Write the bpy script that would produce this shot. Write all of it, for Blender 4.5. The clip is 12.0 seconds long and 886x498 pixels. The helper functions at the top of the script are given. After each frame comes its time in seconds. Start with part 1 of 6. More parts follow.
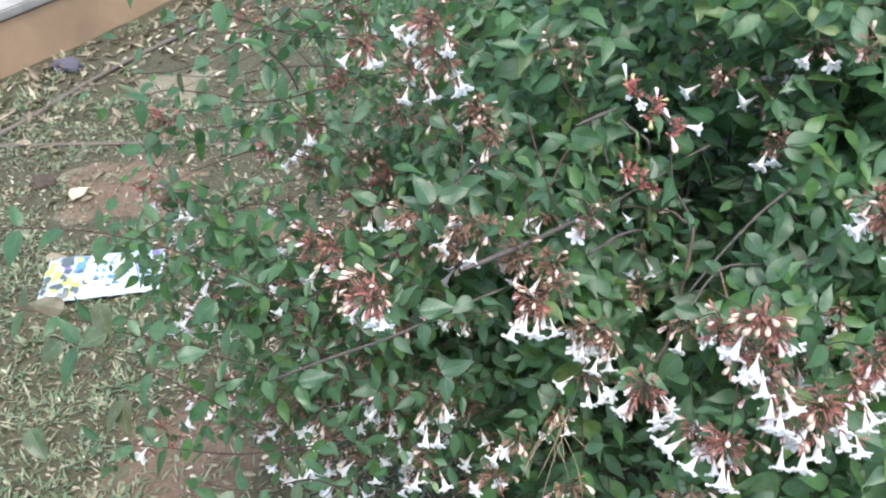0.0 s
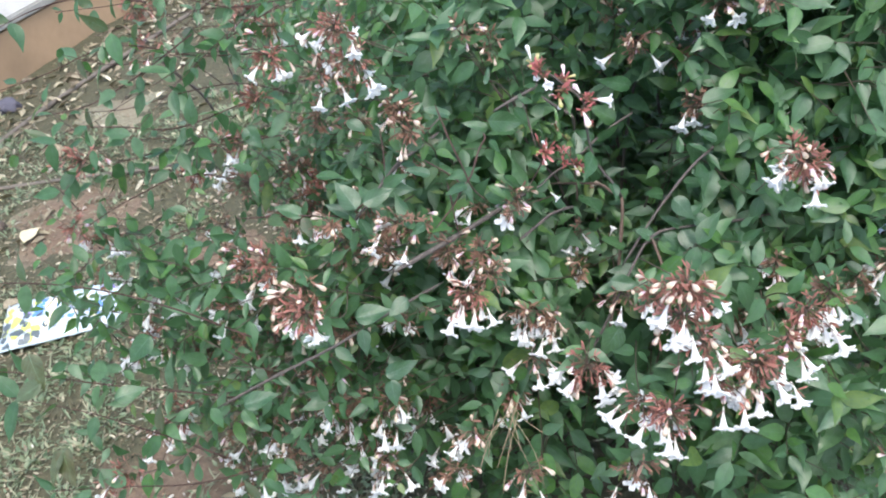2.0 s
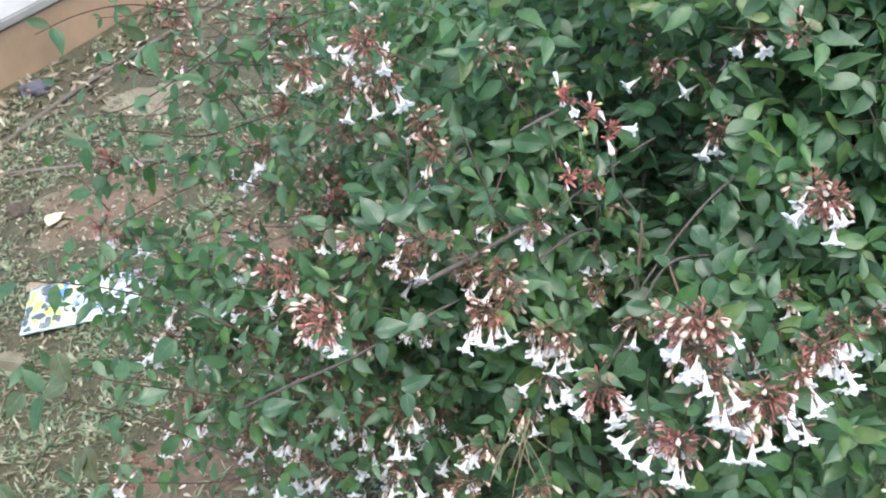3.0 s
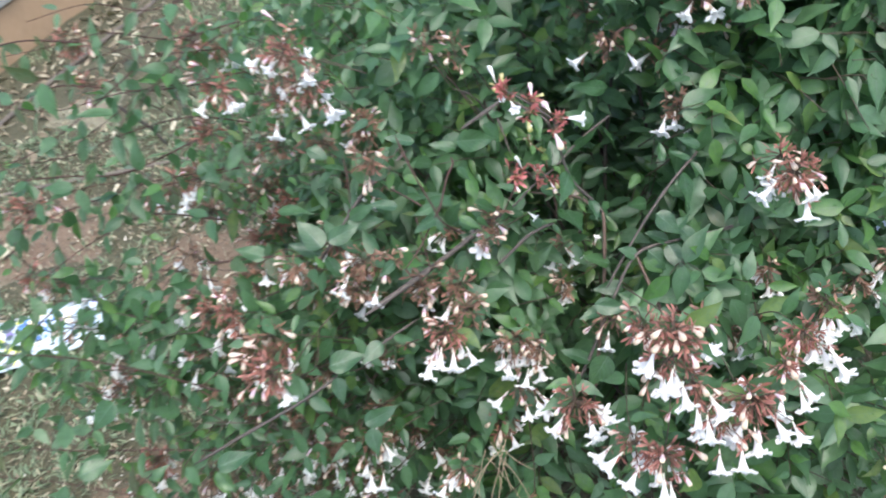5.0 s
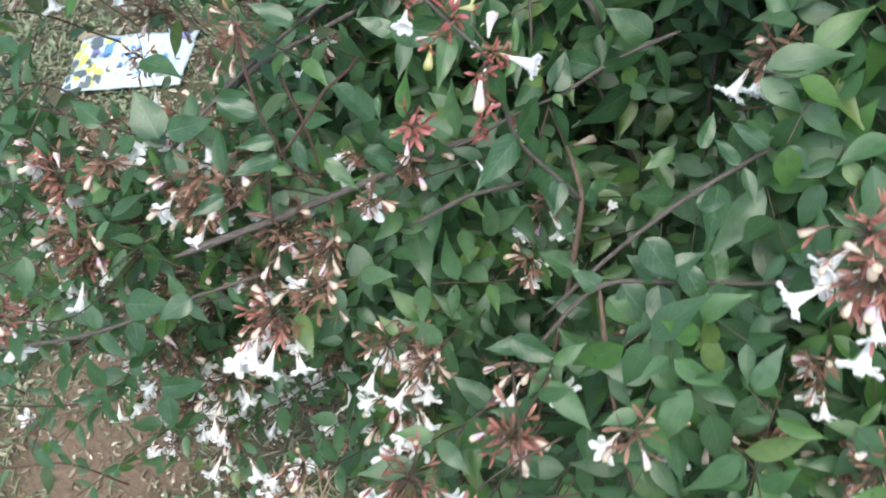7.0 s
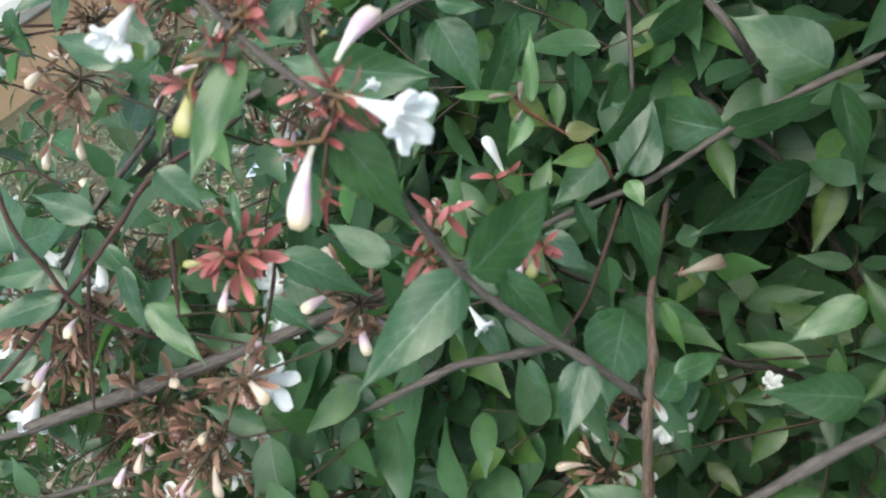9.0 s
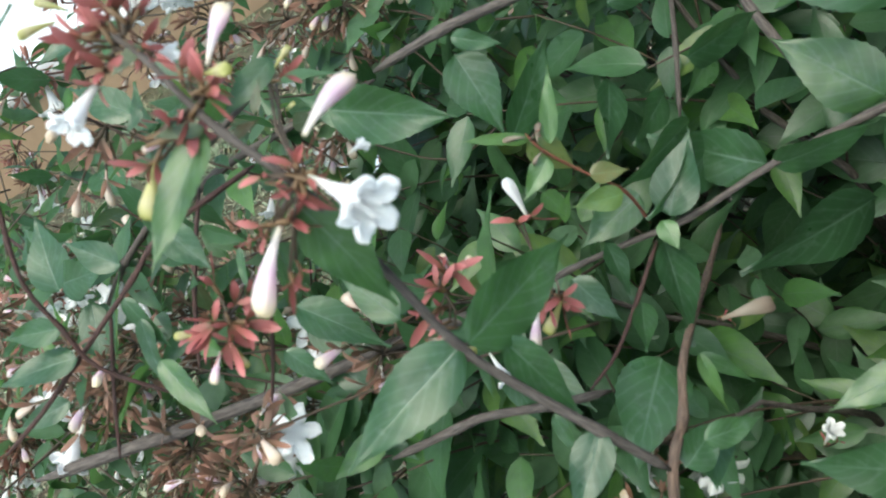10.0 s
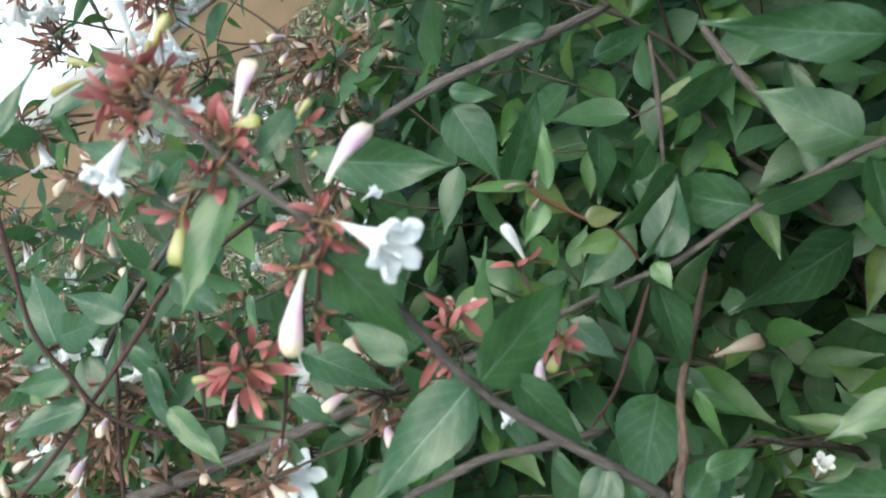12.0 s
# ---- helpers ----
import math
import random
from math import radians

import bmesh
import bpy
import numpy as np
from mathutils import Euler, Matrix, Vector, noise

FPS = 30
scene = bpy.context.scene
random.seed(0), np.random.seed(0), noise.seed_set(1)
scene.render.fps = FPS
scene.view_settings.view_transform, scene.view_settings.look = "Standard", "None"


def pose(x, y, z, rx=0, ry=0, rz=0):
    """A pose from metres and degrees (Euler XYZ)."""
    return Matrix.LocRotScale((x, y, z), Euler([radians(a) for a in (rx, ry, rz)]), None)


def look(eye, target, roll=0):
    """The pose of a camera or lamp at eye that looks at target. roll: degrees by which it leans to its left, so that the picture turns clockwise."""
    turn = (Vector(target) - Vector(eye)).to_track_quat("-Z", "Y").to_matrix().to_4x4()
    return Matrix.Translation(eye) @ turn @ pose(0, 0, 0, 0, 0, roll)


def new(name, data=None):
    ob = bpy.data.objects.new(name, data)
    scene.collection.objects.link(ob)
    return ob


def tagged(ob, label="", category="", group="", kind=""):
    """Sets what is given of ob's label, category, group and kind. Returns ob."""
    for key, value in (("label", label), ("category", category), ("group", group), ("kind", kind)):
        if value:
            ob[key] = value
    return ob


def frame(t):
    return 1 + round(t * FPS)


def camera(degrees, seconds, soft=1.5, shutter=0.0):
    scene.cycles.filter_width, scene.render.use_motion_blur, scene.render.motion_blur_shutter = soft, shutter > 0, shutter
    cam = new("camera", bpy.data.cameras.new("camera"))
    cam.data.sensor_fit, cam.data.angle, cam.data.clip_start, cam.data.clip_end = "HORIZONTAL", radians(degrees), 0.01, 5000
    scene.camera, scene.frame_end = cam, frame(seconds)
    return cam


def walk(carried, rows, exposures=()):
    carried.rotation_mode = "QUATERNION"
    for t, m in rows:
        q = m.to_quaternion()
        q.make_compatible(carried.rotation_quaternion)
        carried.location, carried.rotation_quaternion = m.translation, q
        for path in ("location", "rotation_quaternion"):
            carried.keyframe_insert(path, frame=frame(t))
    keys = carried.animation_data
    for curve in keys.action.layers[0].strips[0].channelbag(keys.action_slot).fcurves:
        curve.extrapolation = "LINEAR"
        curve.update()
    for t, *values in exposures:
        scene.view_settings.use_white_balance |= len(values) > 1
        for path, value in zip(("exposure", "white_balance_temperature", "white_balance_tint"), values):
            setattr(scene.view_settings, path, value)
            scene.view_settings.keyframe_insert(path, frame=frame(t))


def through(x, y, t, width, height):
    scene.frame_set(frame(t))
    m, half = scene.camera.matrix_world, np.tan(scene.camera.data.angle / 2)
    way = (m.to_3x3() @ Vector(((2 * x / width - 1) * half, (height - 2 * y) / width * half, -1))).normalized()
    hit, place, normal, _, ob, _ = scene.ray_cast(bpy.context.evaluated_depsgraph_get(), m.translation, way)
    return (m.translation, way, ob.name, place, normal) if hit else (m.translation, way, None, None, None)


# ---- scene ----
cam = camera(55.0, 12.0, soft=1.9, shutter=0.35)
cam.data.dof.use_dof, cam.data.dof.focus_distance, cam.data.dof.aperture_fstop = True, 0.75, 28.0
PATH = [
    (0, (0.021, -0.001, 1.339), (-0.013, 1.578, 0.113), -0.6),
    (0.5, (0.027, -0.012, 1.325), (0.031, 1.563, 0.092), -3.0),
    (1, (0.04, -0.024, 1.337), (0.062, 1.552, 0.107), -4.8),
    (1.5, (0.065, -0.016, 1.334), (0.096, 1.558, 0.1), -6.3),
    (2, (0.079, 0.01, 1.345), (0.086, 1.567, 0.09), -7.2),
    (2.5, (0.063, 0.029, 1.364), (0.026, 1.585, 0.109), -7.8),
    (3, (0.076, 0.015, 1.379), (0.046, 1.562, 0.112), -5.4),
    (3.2, (0.066, 0.017, 1.376), (0.044, 1.555, 0.098), -5.1),
    (4.8, (0.101, 0.049, 1.389), (0.067, 1.566, 0.085), -11.2),
    (5, (0.121, 0.104, 1.372), (0.113, 1.591, 0.035), -11.5),
    (5.5, (0.149, 0.244, 1.331), (0.214, 1.574, -0.162), -14.4),
    (6, (0.28, 0.336, 1.292), (0.246, 1.545, -0.301), -13.5),
    (6.5, (0.349, 0.406, 1.236), (-0.002, 1.492, -0.406), -14.3),
    (7, (0.372, 0.461, 1.223), (-0.167, 1.474, -0.415), -16.2),
    (7.5, (0.4209, 0.6015, 1.1363), (0.0567, 1.0513, 0.3208), -23.37),
    (7.7, (0.4098, 0.6367, 1.1083), (0.0032, 1.0882, 0.3141), -25.57),
    (9.3, (0.3990, 0.7075, 0.9773), (-0.2034, 1.1641, 0.3226), -33.24),
    (9.5, (0.4158, 0.7227, 0.9726), (-0.2148, 1.1334, 0.3140), -36.80),
    (10, (0.4102, 0.7266, 0.9836), (-0.2384, 1.1366, 0.3424), -37.11),
    (10.5, (0.4045, 0.7270, 0.9867), (-0.2600, 1.1075, 0.3436), -38.31),
    (11, (0.3974, 0.7195, 0.9893), (-0.2481, 1.1406, 0.3521), -35.97),
    (11.5, (0.3946, 0.7144, 0.9848), (-0.2378, 1.1667, 0.3558), -34.92),
    (12, (0.4086, 0.7147, 0.9934), (-0.2203, 1.1872, 0.3760), -35.16),
]
walk(cam, [(t, look(eye, target, roll)) for t, eye, target, roll in PATH], [(0.0, 1.58, 6250, 7), (5.3, 1.55, 6250, 7), (6.0, 1.45, 6300, 6), (7.5, 1.37, 6400, 1), (9.5, 1.34, 6450, -3), (12.0, 1.36, 6400, -4)])

# ---------------------------------------------------------------- light
world = bpy.data.worlds.new("sky")
scene.world = world
world.use_nodes = True
_wn = world.node_tree
_sky = _wn.nodes.new("ShaderNodeTexSky")
_sky.sky_type = "NISHITA"
_sky.sun_disc = False
_sky.sun_elevation = radians(71)
_sky.sun_rotation = radians(162)
_sky.dust_density = 4.0
_wn.links.new(_sky.outputs[0], _wn.nodes["Background"].inputs[0])
_wn.nodes["Background"].inputs[1].default_value = 0.15

sun = new("sun", bpy.data.lights.new("sun", "SUN"))
sun.data.energy = 0.9
sun.data.angle = radians(60)
sun.data.color = (1.0, 0.99, 0.975)
sun.matrix_world = look((0.75, 0.05, 3.5), (0.4, 1.0, 0.5))


# ---------------------------------------------------------------- materials
def material(name):
    m = bpy.data.materials.new(name)
    m.use_nodes = True
    nt = m.node_tree
    bsdf = nt.nodes["Principled BSDF"]
    return m, nt, bsdf


def node(nt, kind, **values):
    n = nt.nodes.new(kind)
    for key, value in values.items():
        n.inputs[key.replace("_", " ")].default_value = value
    return n


def ramp(nt, fac, stops):
    n = nt.nodes.new("ShaderNodeValToRGB")
    while len(n.color_ramp.elements) < len(stops):
        n.color_ramp.elements.new(0.5)
    for e, (p, c) in zip(n.color_ramp.elements, stops):
        e.position, e.color = p, (*c, 1)
    nt.links.new(fac, n.inputs[0])
    return n.outputs[0]


def mix(nt, fac, a, b, blend="MIX"):
    n = nt.nodes.new("ShaderNodeMix")
    n.data_type, n.blend_type = "RGBA", blend
    for socket, value in ((n.inputs[0], fac), (n.inputs[6], a), (n.inputs[7], b)):
        if isinstance(value, (int, float)):
            socket.default_value = value
        elif isinstance(value, tuple):
            socket.default_value = (*value, 1)
        else:
            nt.links.new(value, socket)
    return n.outputs[2]


def calc(nt, op, a, b=0.0, c=0.0):
    n = nt.nodes.new("ShaderNodeMath")
    n.operation = op
    for socket, value in zip(n.inputs, (a, b, c)):
        if isinstance(value, (int, float)):
            socket.default_value = value
        else:
            nt.links.new(value, socket)
    return n.outputs[0]


def bump(nt, bsdf, height, strength=0.3, distance=0.002):
    n = node(nt, "ShaderNodeBump", Strength=strength, Distance=distance)
    nt.links.new(height, n.inputs["Height"])
    nt.links.new(n.outputs[0], bsdf.inputs["Normal"])


def world_noise(nt, scale, detail=4.0):
    g = nt.nodes.new("ShaderNodeNewGeometry")
    n = node(nt, "ShaderNodeTexNoise", Scale=scale, Detail=detail)
    nt.links.new(g.outputs["Position"], n.inputs["Vector"])
    return n.outputs["Fac"]


def leaf_material(name, stops, island, gloss=0.46, through=0.3, pale=(0.135, 0.235, 0.125)):
    """Green leaf with a pale midrib and side veins; each leaf takes its own tone."""
    m, nt, bsdf = material(name)
    if island:
        r = nt.nodes.new("ShaderNodeNewGeometry").outputs["Random Per Island"]
    else:
        r = nt.nodes.new("ShaderNodeObjectInfo").outputs["Random"]
    tone = ramp(nt, r, stops)
    blotch = calc(nt, "MULTIPLY_ADD", world_noise(nt, 150.0, 4.0), 3.0, -1.1)
    blotch.node.use_clamp = True
    mottled = mix(nt, calc(nt, "MULTIPLY", blotch, 0.55), tone, tuple(0.5 * c for c in stops[1][1]))
    uv = nt.nodes.new("ShaderNodeUVMap")
    uv.uv_map = "leaf"
    sep = nt.nodes.new("ShaderNodeSeparateXYZ")
    nt.links.new(uv.outputs[0], sep.inputs[0])
    across = calc(nt, "ABSOLUTE", sep.outputs[0])
    rib = calc(nt, "SUBTRACT", 1.0, calc(nt, "MULTIPLY", across, 15.0))
    rib.node.use_clamp = True
    rib = calc(nt, "MULTIPLY", rib, calc(nt, "SUBTRACT", 1.0, calc(nt, "MULTIPLY", sep.outputs[1], 0.8)))
    wave = calc(nt, "ADD", calc(nt, "MULTIPLY", sep.outputs[1], 7.0), calc(nt, "MULTIPLY", across, -2.2))
    side = calc(nt, "PINGPONG", wave, 0.5)
    side = calc(nt, "MULTIPLY", calc(nt, "MULTIPLY_ADD", side, -6.0, 1.0), 0.2)
    side.node.inputs[0].links[0].from_node.use_clamp = True
    veins = calc(nt, "MAXIMUM", calc(nt, "MULTIPLY", rib, 0.75), side)
    # pale blotches painted into the leaf colour for sheen
    dusty = calc(nt, "MULTIPLY_ADD", world_noise(nt, 55.0, 3.0), 2.2, -1.05)
    dusty.node.use_clamp = True
    flecks = calc(nt, "MULTIPLY_ADD", world_noise(nt, 300.0, 4.0), 3.4, -1.75)
    flecks.node.use_clamp = True
    near_rib = calc(nt, "SUBTRACT", 1.0, across)
    near_rib.node.use_clamp = True
    # sum of the painted sheen blotches and the pale flecks beside the rib
    worn = calc(nt, "ADD", calc(nt, "MULTIPLY", dusty, 0.09), calc(nt, "MULTIPLY", calc(nt, "MULTIPLY", flecks, near_rib), 0.6))
    mottled = mix(nt, worn, mottled, pale)
    colour = mix(nt, veins, mottled, pale)
    nt.links.new(colour, bsdf.inputs["Base Color"])
    rough = calc(nt, "MULTIPLY_ADD", world_noise(nt, 90.0, 2.0), 0.35, gloss - 0.28)
    nt.links.new(rough, bsdf.inputs["Roughness"])
    bsdf.inputs["Specular IOR Level"].default_value = 0.62
    relief = calc(nt, "ADD", calc(nt, "MULTIPLY", veins, -1.0), calc(nt, "MULTIPLY", side, 1.0))
    bump(nt, bsdf, calc(nt, "ADD", relief, calc(nt, "MULTIPLY_ADD", world_noise(nt, 110.0, 3.0), 1.6, calc(nt, "MULTIPLY", world_noise(nt, 400.0, 2.0), 0.6))), 0.32, 0.0008)
    thin = nt.nodes.new("ShaderNodeBsdfTranslucent")
    nt.links.new(mix(nt, 0.5, colour, (0.12, 0.25, 0.05)), thin.inputs[0])
    both = nt.nodes.new("ShaderNodeMixShader")
    both.inputs[0].default_value = through
    nt.links.new(bsdf.outputs[0], both.inputs[1])
    nt.links.new(thin.outputs[0], both.inputs[2])
    nt.links.new(both.outputs[0], nt.nodes["Material Output"].inputs[0])
    return m


GREENS = ((0, (0.047, 0.113, 0.047)), (0.3, (0.066, 0.154, 0.065)), (0.55, (0.085, 0.191, 0.079)), (0.7, (0.136, 0.235, 0.133)), (0.82, (0.081, 0.206, 0.044)), (0.93, (0.107, 0.223, 0.050)), (1, (0.163, 0.234, 0.060)))
NEAR_GREENS = ((0.0, (0.027, 0.075, 0.029)), (0.35, (0.034, 0.091, 0.035)), (0.7, (0.040, 0.106, 0.037)), (0.9, (0.050, 0.121, 0.039)), (1.0, (0.061, 0.134, 0.036)))
leaf_near = leaf_material("abelia_leaf", NEAR_GREENS, False, 0.46, 0.3, (0.150, 0.225, 0.165))
leaf_mass = leaf_material("abelia_foliage", GREENS, True, 0.46, 0.46, (0.135, 0.21, 0.145))
leaf_twig = leaf_material("twig_leaf", GREENS[:4] + ((0.86, (0.075, 0.12, 0.045)), (1.0, (0.080, 0.066, 0.036))), False, 0.46, 0.44, (0.135, 0.21, 0.145))
leaf_young = leaf_material("young_leaf", ((0.0, (0.065, 0.145, 0.036)), (0.5, (0.080, 0.165, 0.040)), (0.8, (0.105, 0.165, 0.042)), (0.95, (0.13, 0.14, 0.045)), (1.0, (0.15, 0.12, 0.045))), False, 0.45, 0.22)
leaf_bronze = leaf_material("bronze_leaf", ((0.0, (0.055, 0.08, 0.032)), (0.5, (0.075, 0.085, 0.036)), (0.8, (0.09, 0.075, 0.036)), (0.95, (0.11, 0.07, 0.038)), (1.0, (0.115, 0.062, 0.038))), False, 0.5, 0.2)


def soft_material(name, a, b, scale, rough=0.55, thin=0.0, relief=0.25, island=False):
    """Petal, sepal, bark or soil: two tones mixed by fine and coarse noise."""
    m, nt, bsdf = material(name)
    fine, coarse = world_noise(nt, scale, 4.0), world_noise(nt, scale * 0.13, 3.0)
    fac = calc(nt, "MULTIPLY_ADD", fine, 0.7, calc(nt, "MULTIPLY_ADD", coarse, 0.9, -0.35))
    colour = mix(nt, fac, a, b)
    if island:
        r = nt.nodes.new("ShaderNodeNewGeometry").outputs["Random Per Island"]
        colour = mix(nt, calc(nt, "MULTIPLY", r, 0.45), colour, tuple(0.5 * c for c in a))
    nt.links.new(colour, bsdf.inputs["Base Color"])
    bsdf.inputs["Roughness"].default_value = rough
    bump(nt, bsdf, fine, relief, 1.2 / scale * 0.1)
    if thin:
        t = nt.nodes.new("ShaderNodeBsdfTranslucent")
        nt.links.new(colour, t.inputs[0])
        both = nt.nodes.new("ShaderNodeMixShader")
        both.inputs[0].default_value = thin
        nt.links.new(bsdf.outputs[0], both.inputs[1])
        nt.links.new(t.outputs[0], both.inputs[2])
        nt.links.new(both.outputs[0], nt.nodes["Material Output"].inputs[0])
    return m


def petal_material(name, stops, rough=0.5, thin=0.38, varied=0.0):
    """Petal whose tint runs from its foot to its tip."""
    m, nt, bsdf = material(name)
    uv = nt.nodes.new("ShaderNodeUVMap")
    uv.uv_map = "leaf"
    sep = nt.nodes.new("ShaderNodeSeparateXYZ")
    nt.links.new(uv.outputs[0], sep.inputs[0])
    wander = calc(nt, "MULTIPLY_ADD", world_noise(nt, 220.0, 3.0), 0.16, -0.08)
    colour = ramp(nt, calc(nt, "ADD", sep.outputs[1], wander), stops)
    if varied:
        r = nt.nodes.new("ShaderNodeNewGeometry").outputs["Random Per Island"]
        colour = mix(nt, calc(nt, "MULTIPLY", r, varied), colour, tuple(0.45 * c for c in stops[1][1]))
    nt.links.new(colour, bsdf.inputs["Base Color"])
    bsdf.inputs["Roughness"].default_value = rough
    bump(nt, bsdf, world_noise(nt, 500.0, 3.0), 0.2, 0.0006)
    t = nt.nodes.new("ShaderNodeBsdfTranslucent")
    nt.links.new(colour, t.inputs[0])
    both = nt.nodes.new("ShaderNodeMixShader")
    both.inputs[0].default_value = thin
    nt.links.new(bsdf.outputs[0], both.inputs[1])
    nt.links.new(t.outputs[0], both.inputs[2])
    nt.links.new(both.outputs[0], nt.nodes["Material Output"].inputs[0])
    return m


petal_white = petal_material("white_petal", ((0.0, (0.72, 0.72, 0.58)), (0.25, (0.87, 0.86, 0.82)), (0.62, (0.87, 0.855, 0.865)), (0.85, (0.91, 0.91, 0.90)), (1.0, (0.91, 0.91, 0.91))))
petal_pink = petal_material("pink_bud", ((0.0, (0.82, 0.78, 0.66)), (0.3, (0.86, 0.80, 0.79)), (0.6, (0.76, 0.56, 0.69)), (0.82, (0.82, 0.68, 0.67)), (1.0, (0.80, 0.72, 0.50))))
petal_beige = petal_material("beige_bud", ((0.0, (0.62, 0.44, 0.36)), (0.4, (0.70, 0.58, 0.50)), (0.8, (0.76, 0.66, 0.56)), (1.0, (0.64, 0.52, 0.38))))
petal_cream = petal_material("cream_bud", ((0.0, (0.36, 0.36, 0.12)), (0.4, (0.48, 0.47, 0.18)), (0.75, (0.58, 0.53, 0.30)), (1.0, (0.42, 0.43, 0.13))))
petal_dry = petal_material("dry_petal", ((0.0, (0.24, 0.19, 0.14)), (0.4, (0.38, 0.33, 0.27)), (0.7, (0.30, 0.25, 0.20)), (1.0, (0.22, 0.17, 0.13))), 0.8)
petal_blue = soft_material("pale_blue_petal", (0.55, 0.60, 0.84), (0.68, 0.71, 0.88), 150.0, 0.5, 0.25, 0.15)
sepal_red = petal_material("red_sepal", ((0.0, (0.20, 0.14, 0.065)), (0.2, (0.30, 0.105, 0.078)), (0.6, (0.46, 0.138, 0.132)), (1.0, (0.54, 0.20, 0.195))), 0.5, 0.25, 0.55)
sepal_mid = petal_material("faded_sepal", ((0.0, (0.16, 0.105, 0.06)), (0.28, (0.28, 0.118, 0.088)), (0.65, (0.38, 0.155, 0.12)), (1.0, (0.46, 0.22, 0.17))), 0.5, 0.22, 0.6)
sepal_brown = petal_material("brown_sepal", ((0.0, (0.15, 0.115, 0.065)), (0.28, (0.23, 0.135, 0.092)), (0.65, (0.285, 0.143, 0.095)), (1.0, (0.36, 0.20, 0.142))), 0.55, 0.2, 0.6)


def bark_material(name, light, dark, streak):
    """Bark with long furrows that run along the stem, knots and grey patches."""
    m, nt, bsdf = material(name)
    uv = nt.nodes.new("ShaderNodeUVMap")
    uv.uv_map = "leaf"
    grow = nt.nodes.new("ShaderNodeVectorMath")
    grow.operation = "MULTIPLY"
    grow.inputs[1].default_value = (7.0, 140.0, 0.0)
    nt.links.new(uv.outputs[0], grow.inputs[0])
    furrow = node(nt, "ShaderNodeTexNoise", Scale=1.0, Detail=4.0)
    nt.links.new(grow.outputs[0], furrow.inputs["Vector"])
    lines = calc(nt, "MULTIPLY_ADD", furrow.outputs["Fac"], 2.6, -0.8)
    lines.node.use_clamp = True
    body = mix(nt, lines, dark, light)
    patch = calc(nt, "MULTIPLY_ADD", world_noise(nt, 130.0, 4.0), 2.4, -0.9)
    patch.node.use_clamp = True
    nt.links.new(mix(nt, calc(nt, "MULTIPLY", patch, 0.6), body, streak), bsdf.inputs["Base Color"])
    bsdf.inputs["Roughness"].default_value = 0.85
    bsdf.inputs["Specular IOR Level"].default_value = 0.25
    bump(nt, bsdf, calc(nt, "ADD", furrow.outputs["Fac"], calc(nt, "MULTIPLY", world_noise(nt, 500.0, 3.0), 0.6)), 0.9, 0.0012)
    return m


bark_grey = bark_material("grey_bark", (0.15, 0.13, 0.115), (0.045, 0.036, 0.033), (0.085, 0.072, 0.066))
bark_brown = bark_material("brown_bark", (0.20, 0.135, 0.10), (0.06, 0.038, 0.03), (0.12, 0.10, 0.085))
bark_red = bark_material("red_twig_bark", (0.095, 0.048, 0.04), (0.045, 0.026, 0.024), (0.07, 0.05, 0.044))
young_stem = bark_material("young_red_stem", (0.24, 0.085, 0.055), (0.14, 0.05, 0.035), (0.18, 0.09, 0.05))
stalk_red = soft_material("red_stalk", (0.075, 0.050, 0.032), (0.045, 0.034, 0.022), 300.0, 0.6, 0.0, 0.3)
straw = soft_material("dry_straw", (0.33, 0.27, 0.17), (0.22, 0.165, 0.10), 200.0, 0.7, 0.1, 0.3)


# ---------------------------------------------------------------- mesh helpers
def mesh_of(name, verts, faces, mat, smooth=True, uvs=None):
    me = bpy.data.meshes.new(name)
    me.from_pydata([tuple(v) for v in verts], [], faces)
    if uvs is not None:
        layer = me.uv_layers.new(name="leaf")
        loops = np.empty(len(me.loops), dtype=np.int32)
        me.loops.foreach_get("vertex_index", loops)
        layer.data.foreach_set("uv", np.asarray(uvs, dtype=np.float32)[loops].ravel())
    me.materials.append(mat)
    if smooth:
        me.polygons.foreach_set("use_smooth", [True] * len(me.polygons))
    me.update()
    return me


def child(name, me, parent, m=None, label=""):
    ob = new(name, me)
    ob.parent = parent
    if m is not None:
        ob.matrix_basis = m
    if label:
        ob["label"] = label
    return ob


def tube(points, radii, sides=6):
    """A swept round stem with closed ends, as verts and faces."""
    pts = [Vector(p) for p in points]
    verts, faces = [], []
    side = None
    for i, p in enumerate(pts):
        d = (pts[min(i + 1, len(pts) - 1)] - pts[max(i - 1, 0)]).normalized()
        if side is None:
            side = d.orthogonal().normalized()
        side = (side - d * side.dot(d)).normalized()
        up = d.cross(side)
        for k in range(sides):
            a = 2 * math.pi * k / sides
            verts.append(p + (side * math.cos(a) + up * math.sin(a)) * radii[i])
    n = len(pts)
    for i in range(n - 1):
        for k in range(sides):
            a, b = i * sides + k, i * sides + (k + 1) % sides
            faces.append((a, b, b + sides, a + sides))
    faces.append(tuple(range(sides - 1, -1, -1)))
    faces.append(tuple(range((n - 1) * sides, n * sides)))
    return verts, faces


def stem_uv(points, sides):
    """Round and along a stem: half a turn there and back, and its length in metres."""
    run, out = 0.0, []
    for i, p in enumerate(points):
        run += (Vector(p) - Vector(points[i - 1])).length if i else 0.0
        out += [(abs(2.0 * k / sides - 1.0), run) for k in range(sides)]
    return out


